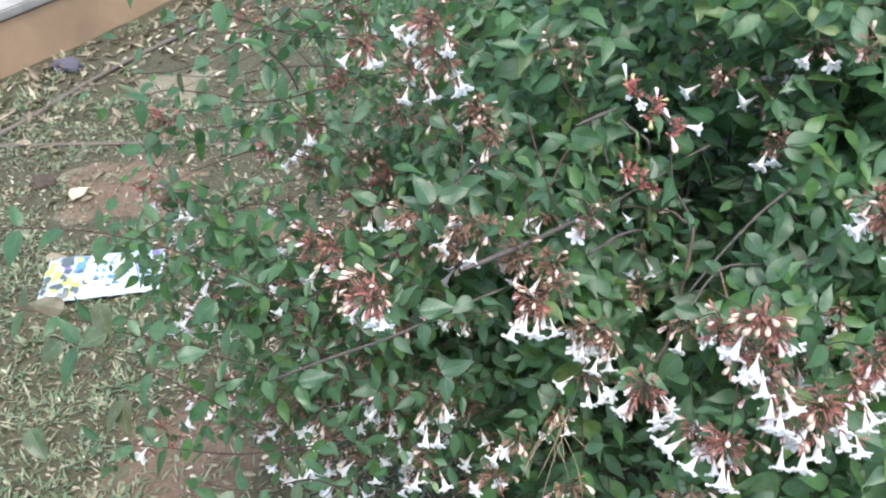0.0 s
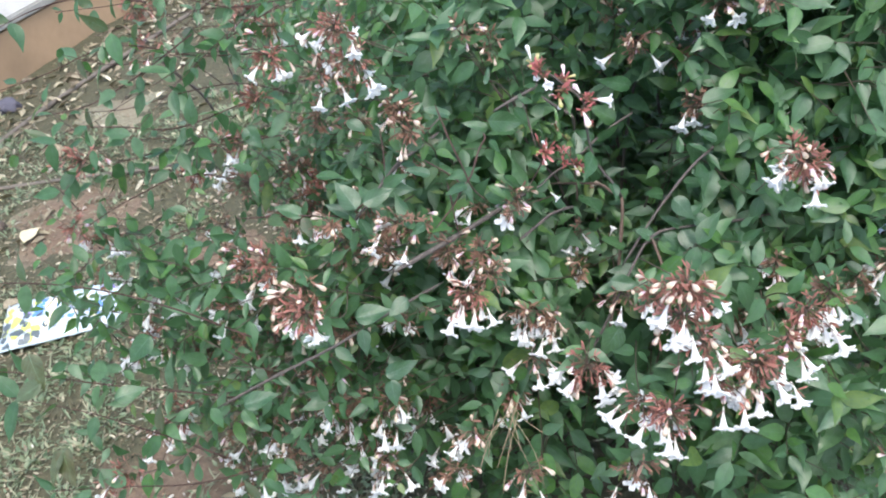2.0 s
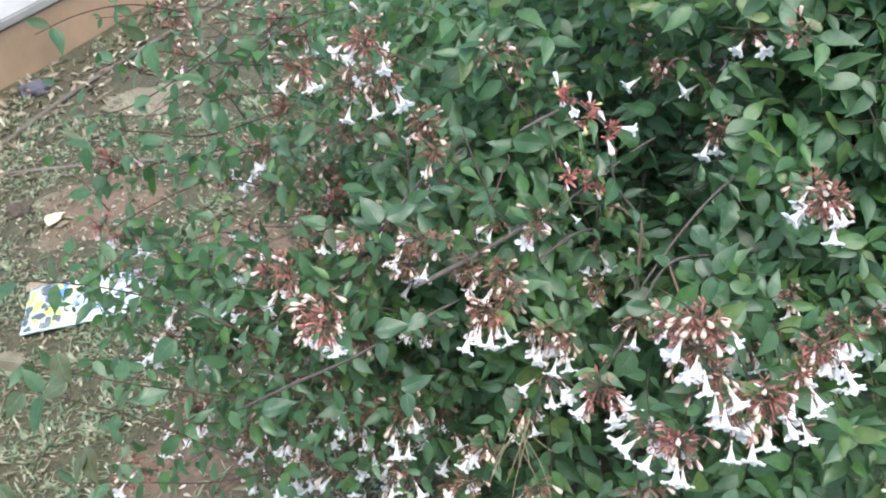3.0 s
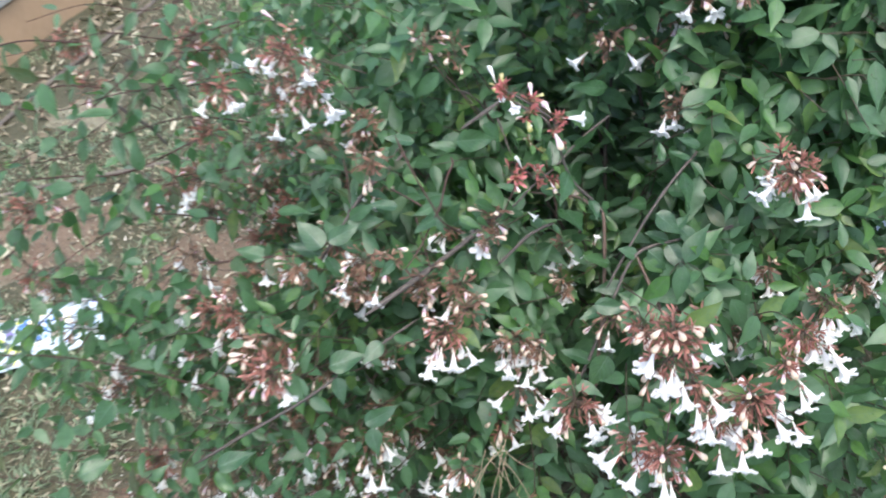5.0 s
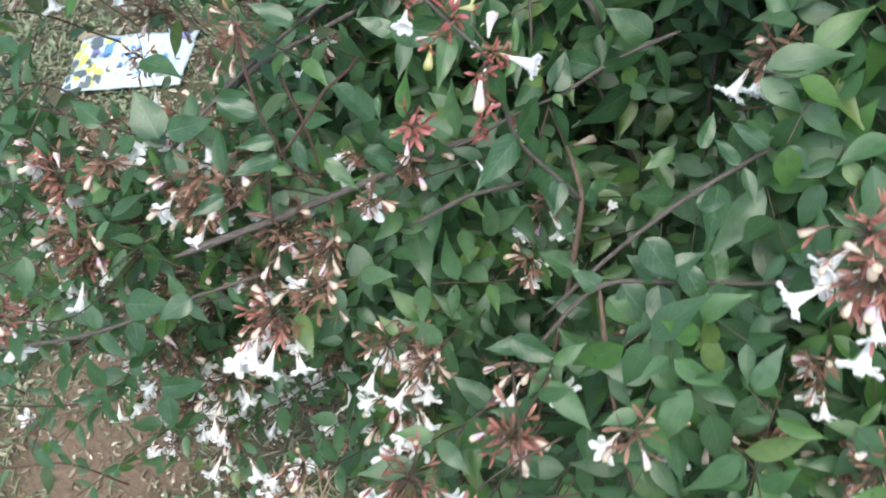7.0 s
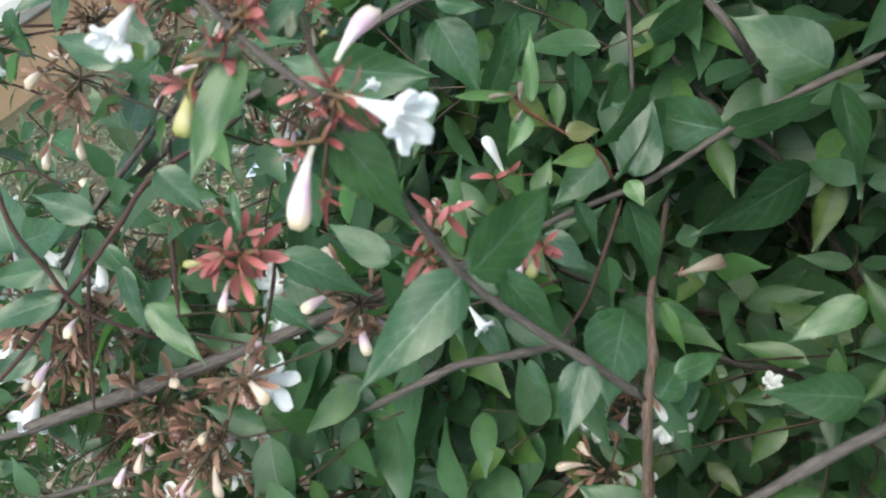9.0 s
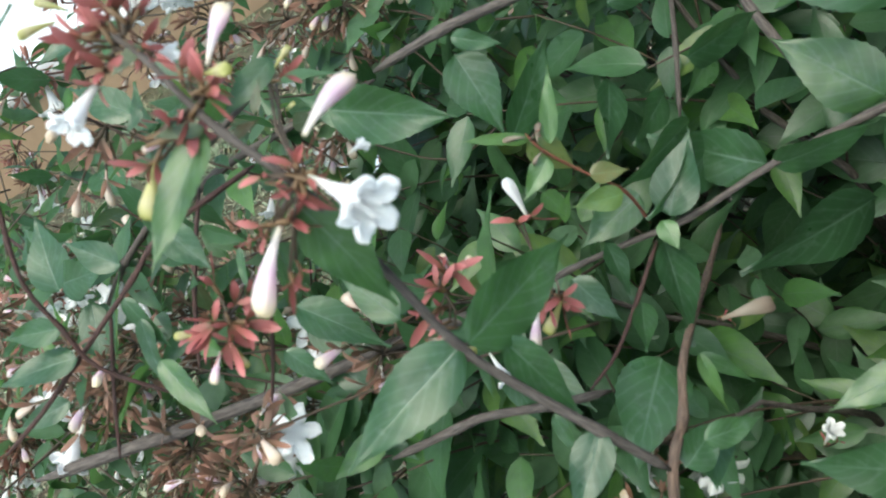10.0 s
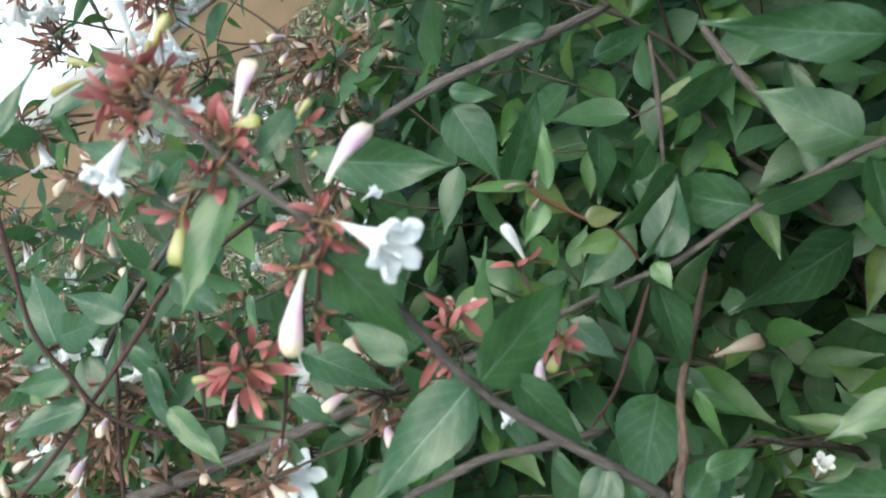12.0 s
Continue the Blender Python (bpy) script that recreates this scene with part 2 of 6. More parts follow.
def bend(a, b, sag=(0, 0, 0), n=10, wobble=0.0, rng=random):
    """Points on a bowed line from a to b; sag is the push at its middle."""
    a, b, s = Vector(a), Vector(b), Vector(sag)
    out = []
    for i in range(n + 1):
        t = i / n
        p = a.lerp(b, t) + s * (4 * t * (1 - t))
        if 0 < i < n and wobble:
            p += Vector([rng.uniform(-1, 1) for _ in range(3)]) * wobble
        out.append(p)
    return out


def frame_along(p, d, normal):
    """A pose at p whose y axis runs along d and whose z axis is as near normal as it can be."""
    d = Vector(d).normalized()
    x = d.cross(Vector(normal))
    if x.length < 1e-4:
        x = d.orthogonal()
    x.normalize()
    z = x.cross(d)
    m = Matrix((x, d, z)).transposed().to_4x4()
    m.translation = p
    return m


def leaf_shape(stations, cols, width, fold, arch, twist, tip=1.25, wave=0.0, foot=0.62):
    """An ovate leaf one unit long: verts, faces, uvs."""
    verts, faces, uvs = [], [], []
    for i in range(stations + 1):
        s = i / stations
        w = width * 2.62 * (s ** foot) * ((1 - s) ** tip) if 0 < s < 1 else 0.012
        w = max(w, 0.012)
        if stations > 20:
            w *= 1.025 if i % 2 else 0.98
        for j in range(-cols, cols + 1):
            u = j / cols
            x = u * w
            z = fold * abs(x) - 0.35 * fold * x * x / max(width, 0.01) - arch * s * s + wave * math.sin(9 * s + 2 * u) * abs(u)
            a = twist * s
            verts.append((x * math.cos(a) - z * math.sin(a), s, x * math.sin(a) + z * math.cos(a)))
            uvs.append((u, s))
    row = 2 * cols + 1
    for i in range(stations):
        for j in range(row - 1):
            a = i * row + j
            faces.append((a, a + 1, a + row + 1, a + row))
    return verts, faces, uvs


# ---------------------------------------------------------------- ground
BARE = ((-0.49, 1.72, 0.22), (-0.92, 1.99, 0.28), (-0.95, 2.62, 0.20), (-0.53, 1.06, 0.15), (-0.48, 0.78, 0.20))  # trodden patches with no grass: place and radius

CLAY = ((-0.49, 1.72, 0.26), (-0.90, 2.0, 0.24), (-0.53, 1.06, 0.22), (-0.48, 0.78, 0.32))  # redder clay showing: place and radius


def soil_material():
    m, nt, bsdf = material("soil")
    big, mid, fine = world_noise(nt, 1.7, 3.0), world_noise(nt, 9.0, 5.0), world_noise(nt, 90.0, 5.0)
    earth = ramp(nt, fine, ((0.25, (0.100, 0.095, 0.062)), (0.5, (0.165, 0.156, 0.104)), (0.75, (0.250, 0.238, 0.165))))
    red = mix(nt, calc(nt, "MULTIPLY_ADD", mid, 2.6, -1.0), earth, (0.150, 0.120, 0.080))
    moss = ramp(nt, fine, ((0.3, (0.036, 0.036, 0.018)), (0.7, (0.080, 0.073, 0.040))))
    n = calc(nt, "MULTIPLY_ADD", big, 3.2, calc(nt, "MULTIPLY_ADD", mid, 1.5, -1.7))
    n.node.use_clamp = True
    place = nt.nodes.new("ShaderNodeNewGeometry").outputs["Position"]
    for x, y, r in BARE:
        far = nt.nodes.new("ShaderNodeVectorMath")
        far.operation = "DISTANCE"
        nt.links.new(place, far.inputs[0])
        far.inputs[1].default_value = (x, y, 0.02)
        edge = calc(nt, "MULTIPLY_ADD", mid, 1.3, calc(nt, "DIVIDE", far.outputs["Value"], r))
        n = calc(nt, "MULTIPLY", n, calc(nt, "MULTIPLY_ADD", edge, 1.5, -1.9))
        n.node.use_clamp = True
        n = calc(nt, "MAXIMUM", n, 0.0)
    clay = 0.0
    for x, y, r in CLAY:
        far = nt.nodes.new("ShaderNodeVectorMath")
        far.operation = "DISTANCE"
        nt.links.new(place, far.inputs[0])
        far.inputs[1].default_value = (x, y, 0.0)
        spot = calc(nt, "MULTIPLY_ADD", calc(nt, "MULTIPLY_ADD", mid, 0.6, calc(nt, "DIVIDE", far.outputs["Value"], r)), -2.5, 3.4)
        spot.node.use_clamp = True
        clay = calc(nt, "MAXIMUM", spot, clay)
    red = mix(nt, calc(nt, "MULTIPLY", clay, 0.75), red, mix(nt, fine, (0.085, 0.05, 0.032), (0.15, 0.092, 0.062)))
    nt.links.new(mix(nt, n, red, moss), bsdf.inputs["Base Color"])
    bsdf.inputs["Roughness"].default_value = 0.95
    bump(nt, bsdf, calc(nt, "ADD", fine, calc(nt, "MULTIPLY", mid, 2.0)), 0.7, 0.012)
    return m


def ground_height(x, y):
    rise = 0.02 * math.exp(-((x + 0.84) ** 2 + (y - 1.58) ** 2) / 0.12)
    return rise + 0.02 * noise.noise((x * 1.3, y * 1.3, 0.0)) + 0.008 * noise.noise((x * 7, y * 7, 3.0))


def ground_sheet():
    verts, faces = [], []
    xs = [-60, -20, -8] + [-4 + 0.05 * i for i in range(141)] + [6, 15, 60]
    ys = [-60, -20, -6] + [-1.5 + 0.05 * i for i in range(131)] + [8, 20, 60]
    for y in ys:
        for x in xs:
            inside = -4 < x < 3 and -1.5 < y < 5
            verts.append((x, y, ground_height(x, y) if inside else 0.0))
    row = len(xs)
    for j in range(len(ys) - 1):
        for i in range(row - 1):
            a = j * row + i
            faces.append((a, a + 1, a + row + 1, a + row))
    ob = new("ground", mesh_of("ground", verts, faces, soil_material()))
    tagged(ob, "brown bare soil with thin grass and litter", "ground", kind="structure")


ground_sheet()

# ---------------------------------------------------------------- shrub
BASE = Vector((0.42, 1.2, 0.0))
shrub = new("abelia_shrub")
shrub.location = BASE
tagged(shrub, "green abelia shrub with white trumpet flowers and reddish sepals", "shrub")


def dome(p):
    """The shrub's rounded body: under one inside it, over one outside."""
    rx = 0.58 if p[0] < 0.42 else 0.57
    return ((p[0] - 0.42) / rx) ** 2 + ((p[1] - 1.28) / 0.70) ** 2 + ((p[2] - 0.30) / 0.70) ** 2


# cones along the camera's views, kept clear of mass leaves: mouth, way in, depth, spread
VIEW_HOLLOWS = (
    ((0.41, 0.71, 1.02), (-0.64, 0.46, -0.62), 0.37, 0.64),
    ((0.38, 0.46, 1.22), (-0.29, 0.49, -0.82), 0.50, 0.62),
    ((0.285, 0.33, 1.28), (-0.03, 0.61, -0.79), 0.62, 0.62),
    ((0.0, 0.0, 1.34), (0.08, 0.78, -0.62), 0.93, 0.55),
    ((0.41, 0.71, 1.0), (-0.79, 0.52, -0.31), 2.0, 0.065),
    # added: this cone and the next cut deeper so the foliage behind falls darker
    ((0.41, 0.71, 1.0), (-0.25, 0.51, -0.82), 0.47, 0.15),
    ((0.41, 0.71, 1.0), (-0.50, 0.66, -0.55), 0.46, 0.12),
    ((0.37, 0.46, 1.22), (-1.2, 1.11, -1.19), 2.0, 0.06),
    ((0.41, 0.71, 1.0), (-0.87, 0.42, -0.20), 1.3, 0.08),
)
VIEW_HOLLOWS = [(Vector(a), Vector(d).normalized(), depth, spread) for a, d, depth, spread in VIEW_HOLLOWS]


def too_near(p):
    """Inside the closest camera view's cone, kept clear of leaves."""
    v = p - VIEW_HOLLOWS[0][0]
    z = v.dot(VIEW_HOLLOWS[0][1])
    return 0 < z < 0.34 and (v - VIEW_HOLLOWS[0][1] * z).length < 0.7 * z + 0.03


# true inside any cone cleared for the camera's views
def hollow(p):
    for a, d, depth, spread in VIEW_HOLLOWS:
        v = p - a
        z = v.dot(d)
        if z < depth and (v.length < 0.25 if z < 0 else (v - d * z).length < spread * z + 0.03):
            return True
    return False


MASS_LEAF = [leaf_shape(9, 1, w, f, a, t, 1.42, 0.012, 0.78) for w, f, a, t in ((0.33, 0.4, 0.08, 0.2), (0.37, 0.3, 0.16, -0.25), (0.30, 0.55, 0.04, 0.1), (0.35, 0.25, 0.2, 0.35))]


class Mass:
    """Many small pieces gathered into one mesh."""

    def __init__(self):
        self.v, self.f, self.u, self.n = [], [], [], 0

    def add(self, shape, m=None):
        v = np.array([tuple(q) for q in shape[0]])
        if m is not None:
            v = v @ np.array(m.to_3x3()).T + np.array(m.translation)
        self.v.append(v)
        self.f.extend([tuple(i + self.n for i in f) for f in shape[1]])
        if len(shape) > 2:
            self.u.append(np.array(shape[2]))
        self.n += len(v)

    def mesh(self, name, mat):
        return mesh_of(name, np.concatenate(self.v), self.f, mat, True, np.concatenate(self.u) if self.u else None)


foliage, twigs = Mass(), Mass()
rng = random.Random(4)


def rand_dir(r):
    while True:
        v = Vector((r.uniform(-1, 1), r.uniform(-1, 1), r.uniform(-1, 1)))
        if 0.1 < v.length < 1:
            return v.normalized()


def mass_leaf(p, d, up, s):
    foliage.add(MASS_LEAF[rng.randrange(4)], frame_along(p, d, up) @ Matrix.Diagonal((s, s, s, 1)))


SINGLE_LEAF = [mesh_of("leaf", q[0], q[1], leaf_twig, True, q[2]) for q in MASS_LEAF]
singles = [0]


def single_leaf(p, d, up, s):
    """A leaf of its own on a twig, up to a few hundred; the rest join the mass."""
    if singles[0] >= 280:
        return mass_leaf(p, d, up, s)
    singles[0] += 1
    child("leaf", SINGLE_LEAF[rng.randrange(4)], shrub, frame_along(p - BASE, d, up) @ Matrix.Diagonal((s, s, s, 1)))


def leaf_pair(p, d, ang, size, keep=1.0, free=False, single=False):
    x = d.orthogonal().normalized()
    y = d.cross(x)
    for k in (0, 1):
        if rng.random() > keep:
            continue
        away = x * math.cos(ang + math.pi * k) + y * math.sin(ang + math.pi * k)
        ld = (d * 0.45 + away + Vector((0, -0.15, -0.32)) + rand_dir(rng) * 0.4).normalized()
        s = size * rng.uniform(0.55, 1.15)
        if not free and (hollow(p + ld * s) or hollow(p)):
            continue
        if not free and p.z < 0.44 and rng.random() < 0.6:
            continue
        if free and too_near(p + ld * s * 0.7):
            continue
        up = Vector((0.1, -0.5, 0.85)) + d * 0.25 + rand_dir(rng) * 0.6
        (single_leaf if single else mass_leaf)(p + away * 0.002, ld, up, s)


def shoot(a, d, length, size, spacing=0.022, limit=1.08):
    """A leafy side shoot that starts at a and bows over; leaves stand in crossed pairs."""
    d = Vector(d).normalized()
    n = max(3, int(length / spacing))
    p = Vector(a)
    pts = [p.copy()]
    turn = rng.uniform(0, 3.14)
    for i in range(n):
        d = (d + rand_dir(rng) * 0.12 + Vector((0, 0, -0.03))).normalized()
        p = p + d * spacing
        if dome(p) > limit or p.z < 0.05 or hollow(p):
            break
        pts.append(p.copy())
        leaf_pair(p, d, turn + i * 1.57 + rng.uniform(-0.3, 0.3), size * (1.0 - 0.4 * (i / n) ** 2))
    if len(pts) > 2:
        twigs.add(tube(pts, [0.0008 * (1 - 0.6 * i / len(pts)) for i in range(len(pts))], 4))


def surface_point(level):
    """A random place on the upper body."""
    while True:
        v = rand_dir(rng)
        if v.z > -0.35:
            k = math.sqrt(level)
            rx = 0.58 if v.x < 0 else 0.57
            return Vector((0.42 + v.x * rx * k, 1.28 + v.y * 0.70 * k, 0.30 + v.z * 0.70 * k)), v


canes = []
for i in range(190):
    tip, v = surface_point(rng.uniform(0.7, 0.98))
    foot = BASE + Vector((rng.uniform(-0.12, 0.12), rng.uniform(-0.12, 0.12), -0.01))
    line = bend(foot, tip, (v.x * 0.02, v.y * 0.02, 0.13), 14, 0.006, rng)
    if tip.z < 0.08:
        continue
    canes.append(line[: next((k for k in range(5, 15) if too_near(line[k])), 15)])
    for s in range(4, 15):
        for _ in range(2):
            d = rand_dir(rng) * 0.9 + v * 0.7 + (line[s] - line[s - 1]).normalized() * 0.6
            shoot(line[s], d, rng.uniform(0.07, 0.17), rng.uniform(0.044, 0.058), 0.027)


# low growth on the front and loose shoots on the open side
for i in range(250):
    p = Vector((rng.uniform(-0.08, 0.95), rng.uniform(0.55, 1.25), rng.uniform(0.2, 0.62)))
    if 0.45 < dome(p) < 1.0:
        shoot(p, Vector((p.x - 0.42, p.y - 1.3, 0.25)) + rand_dir(rng) * 0.4, rng.uniform(0.06, 0.14), rng.uniform(0.036, 0.048), 0.026)
for i in range(520):
    p = Vector((rng.uniform(-0.30, 0.1), rng.uniform(0.68, 1.6), rng.uniform(0.42, 0.88)))
    if 0.8 < dome(p) < (1.75 if p.y < 1.0 and p.x > -0.24 else 1.3):
        shoot(p, Vector((-0.7, -0.2, 0.15)) + rand_dir(rng) * 0.5, rng.uniform(0.08, 0.2), rng.uniform(0.027, 0.038), 0.028, 2.2)
for i in range(110):
    p = Vector((rng.uniform(-0.34, 0.0), rng.uniform(0.62, 0.95), rng.uniform(0.56, 0.84)))
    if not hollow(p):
        shoot(p, Vector((-0.6, -0.2, 0.1)) + rand_dir(rng) * 0.6, rng.uniform(0.08, 0.16), rng.uniform(0.026, 0.036), 0.03, 3.5)
for i in range(80):
    p = Vector((rng.uniform(-0.24, 0.06), rng.uniform(0.78, 1.02), rng.uniform(0.64, 0.90)))
    shoot(p, Vector((-0.5, -0.2, 0.2)) + rand_dir(rng) * 0.7, rng.uniform(0.07, 0.14), rng.uniform(0.028, 0.038), 0.026, 2.2)
for i in range(80):
    p = Vector((rng.uniform(-0.42, -0.04), rng.uniform(0.84, 1.06), 0))
    p.z = rng.uniform(0.52, 0.70) + 0.22 * (p.x + 0.2)
    shoot(p, Vector((-0.3, -0.3, 0.15)) + rand_dir(rng) * 0.7, rng.uniform(0.06, 0.12), rng.uniform(0.028, 0.038), 0.027, 3.0)
for i in range(420):
    p = Vector((rng.uniform(0.30, 0.90), rng.uniform(0.84, 1.14), rng.uniform(0.66, 0.95)))
    if 0.62 < dome(p) < 1.05:
        shoot(p, Vector((0.1, -0.7, 0.35)) + rand_dir(rng) * 0.6, rng.uniform(0.05, 0.10), rng.uniform(0.042, 0.055), 0.025, 1.25)
for i in range(170):
    p = Vector((rng.uniform(0.40, 0.72), rng.uniform(0.86, 1.0), rng.uniform(0.80, 0.94)))
    if 0.85 < dome(p) < 1.12:
        shoot(p, Vector((0.1, -0.5, 0.5)) + rand_dir(rng) * 0.6, rng.uniform(0.05, 0.10), rng.uniform(0.044, 0.056), 0.026, 1.3)
for i in range(18):
    shoot(Vector((0.12, 1.16, 0.65)) + rand_dir(rng) * 0.07, rand_dir(rng) + Vector((0.5, -0.5, 0.4)), rng.uniform(0.06, 0.12), rng.uniform(0.036, 0.048), 0.026, 1.3)

for i in range(120):
    p = Vector((rng.uniform(0.42, 0.98), rng.uniform(0.52, 0.92), rng.uniform(0.32, 0.76)))
    if 0.8 < dome(p) < 1.4:
        shoot(p, Vector((0.3, -0.6, 0.25)) + rand_dir(rng) * 0.5, rng.uniform(0.07, 0.15), rng.uniform(0.036, 0.048), 0.027, 1.6)
for i in range(70):
    p = Vector((rng.uniform(0.42, 0.78), rng.uniform(0.80, 1.02), rng.uniform(0.80, 0.95)))
    shoot(p, Vector((0.1, -0.5, 0.4)) + rand_dir(rng) * 0.6, rng.uniform(0.07, 0.13), rng.uniform(0.048, 0.060), 0.028, 1.5)
for i in range(260):
    p = Vector((rng.uniform(0.0, 0.85), rng.uniform(0.75, 1.3), rng.uniform(0.45, 0.9)))
    if 0.4 < dome(p) < 0.85:
        shoot(p, Vector((p.x - 0.42, -0.5, 0.6)) + rand_dir(rng) * 0.6, rng.uniform(0.06, 0.12), rng.uniform(0.040, 0.052), 0.027)
for i in range(200):
    p = Vector((rng.uniform(0.30, 0.95), rng.uniform(0.82, 1.3), rng.uniform(0.74, 1.02)))
    if 0.85 < dome(p) < 1.1:
        shoot(p, Vector((0.0, -0.8, 0.15)) + rand_dir(rng) * 0.5, rng.uniform(0.06, 0.12), rng.uniform(0.044, 0.056), 0.024, 1.3)
for i in range(150):
    p = Vector((rng.uniform(0.48, 0.98), rng.uniform(0.5, 0.9), rng.uniform(0.18, 0.66)))
    if 0.6 < dome(p) < 1.5:
        shoot(p, Vector((0.2, -0.6, 0.3)) + rand_dir(rng) * 0.6, rng.uniform(0.07, 0.15), rng.uniform(0.038, 0.050), 0.027, 1.8)
for i in range(90):
    p = Vector((rng.uniform(0.36, 0.86), rng.uniform(0.88, 1.25), rng.uniform(0.72, 0.96)))
    if 0.75 < dome(p) < 1.12:
        shoot(p, Vector((p.x - 0.5, -0.5, 0.6)) + rand_dir(rng) * 0.5, rng.uniform(0.07, 0.14), rng.uniform(0.046, 0.058), 0.028, 1.3)


def smooth_line(points, n=4):
    """A rounder line through the given places."""
    p = [Vector(q) for q in points]
    p = [2 * p[0] - p[1]] + p + [2 * p[-1] - p[-2]]
    out = []
    for i in range(1, len(p) - 2):
        for k in range(n):
            t = k / n
            out.append(0.5 * (2 * p[i] + (p[i + 1] - p[i - 1]) * t + (2 * p[i - 1] - 5 * p[i] + 4 * p[i + 1] - p[i + 2]) * t * t + (3 * p[i] - p[i - 1] - 3 * p[i + 1] + p[i + 2]) * t ** 3))
    out.append(p[-2])
    return out


def branch(points, r0, r1, mat, leafy=0.0):
    line = smooth_line(points)
    for i in range(2, len(line) - 1, 2):
        if leafy:
            leaf_pair(line[i], (line[i + 1] - line[i]).normalized(), i * 0.8 + rng.uniform(-0.4, 0.4), leafy * rng.uniform(0.75, 1.1), 0.8, True, True)
    n = len(line) - 1
    radii = [(0.3 if i in (0, n) else 1.0) * (r0 + (r1 - r0) * i / n) * (1.0 + (0.22 if i % 8 == 4 else 0.0) + 0.05 * math.sin(i * 2.3)) for i in range(n + 1)]
    v, f = tube([p - BASE for p in line], radii, 10)
    return child("branch", mesh_of("branch", v, f, mat, True, stem_uv(line, 10)), shrub)


def twig(points, radius, size):
    """A long thin reddish twig with pairs of leaves of the mass along it."""
    line = smooth_line(points, 8)
    n = len(line) - 1
    v, f = tube([p - BASE for p in line], [radius * (1 - 0.55 * i / n) for i in range(n + 1)], 6)
    child("branch", mesh_of("branch", v, f, bark_red, True, stem_uv(line, 6)), shrub)
    run, k = 0.0, 0
    for a, b in zip(line, line[1:]):
        run += (b - a).length
        if run > 0.034:
            run, k = 0.0, k + 1
            leaf_pair(b, (b - a).normalized(), k * 1.57 + rng.uniform(-0.4, 0.4), size * rng.uniform(0.75, 1.1), 0.85, True, True)


NEAR_LEAF = {}


def leaf(base, tip, width, facing, young=0):
    """One leaf from its stalk to its tip."""
    base, tip = Vector(base), Vector(tip)
    kind = (round(width * 20), young, rng.randrange(3))
    if kind not in NEAR_LEAF:
        v, f, u = leaf_shape(26, 3, 0.054 * kind[0], (0.22, 0.12, 0.32)[kind[2]], (0.07, 0.12, 0.03)[kind[2]], (0.2, -0.25, 0.1)[kind[2]], 1.42, 0.022)
        NEAR_LEAF[kind] = mesh_of("leaf", v, f, (leaf_near, leaf_young, leaf_bronze)[young], True, u)
    s = (tip - base).length
    m = frame_along(base - BASE, tip - base, Vector(facing) + rand_dir(rng) * 0.12) @ Matrix.Diagonal((s, s, s, 1))
    return child("leaf", NEAR_LEAF[kind], shrub, m)


# ---------------------------------------------------------------- flowers
def turned(rings, sides, lobes=0.0, bow=0.06, squeeze=1.0, blunt=0.5, frill=0.03):
    """A hollow turned along y; the last rings may open into five lobes."""
    verts, uvs, faces = [], [], []
    for s, r, spread in rings:
        for k in range(sides):
            a = 2 * math.pi * k / sides
            q = r + spread * lobes * abs(math.cos(2.5 * a)) ** blunt * (1 + 0.13 * math.sin(2 * a + 1.3))
            y = s + ((0.035 * math.sin(5 * a + 1.0) + frill * math.sin(13 * a)) * spread if spread > 0.5 else 0.0)
            verts.append((q * math.cos(a), y, q * math.sin(a) * squeeze - bow * s * s))
            uvs.append((k / sides, s))
    for i in range(len(rings) - 1):
        for k in range(sides):
            a, b = i * sides + k, i * sides + (k + 1) % sides
            faces.append((a, b, b + sides, a + sides))
    faces.append(tuple(range(sides - 1, -1, -1)))
    return verts, faces, uvs


def flower_mesh(i, sides=40):
    wide = (0.29, 0.27, 0.32, 0.30)[i] * (1.0 if sides < 80 else 0.70)
    bow = (0.05, 0.12, -0.04, 0.09)[i]
    v, f, u = turned(((0, 0.032, 0), (0.16, 0.040, 0), (0.34, 0.058, 0), (0.5, 0.088, 0), (0.64, 0.122, 0), (0.76, 0.146, 0.03), (0.85, 0.155, 0.18), (0.91, 0.152, 0.45), (0.945, 0.146, 0.75), (0.94, 0.142, 1.0), (0.89, 0.14, 1.14)), sides, wide, bow, 1.0, (0.8, 0.7, 1.05, 0.9)[i] if sides < 80 else 0.55, 0.03 if sides < 80 else 0.014)
    for k in range(3):
        a = k * 2.1 + i
        tip = (0.09 * math.cos(a), 1.06 - 0.04 * k, 0.09 * math.sin(a) - bow)
        sv, sf = tube([(0.04 * math.cos(a), 0.6, 0.04 * math.sin(a) - 0.4 * bow), tip], [0.010, 0.014], 4)
        n = len(v)
        v, f, u = v + [tuple(q) for q in sv], f + [tuple(j + n for j in q) for q in sf], u + [(0, 1)] * len(sv)
    return mesh_of("flower", v, f, petal_white, True, u)


def bud_mesh(name, mat, fat, bow):
    v, f, u = turned(((0, 0.04, 0), (0.14, 0.05 * fat, 0), (0.32, 0.078 * fat, 0), (0.52, 0.118 * fat, 0.1), (0.72, 0.16 * fat, 0.3), (0.87, 0.165 * fat, 0.55), (0.955, 0.13 * fat, 0.6), (1.0, 0.07, 0.4)), 15, 0.045, bow, 0.82, 1.0)
    f.append(tuple(range(105, 120)))
    return mesh_of(name, v, f, mat, True, u)


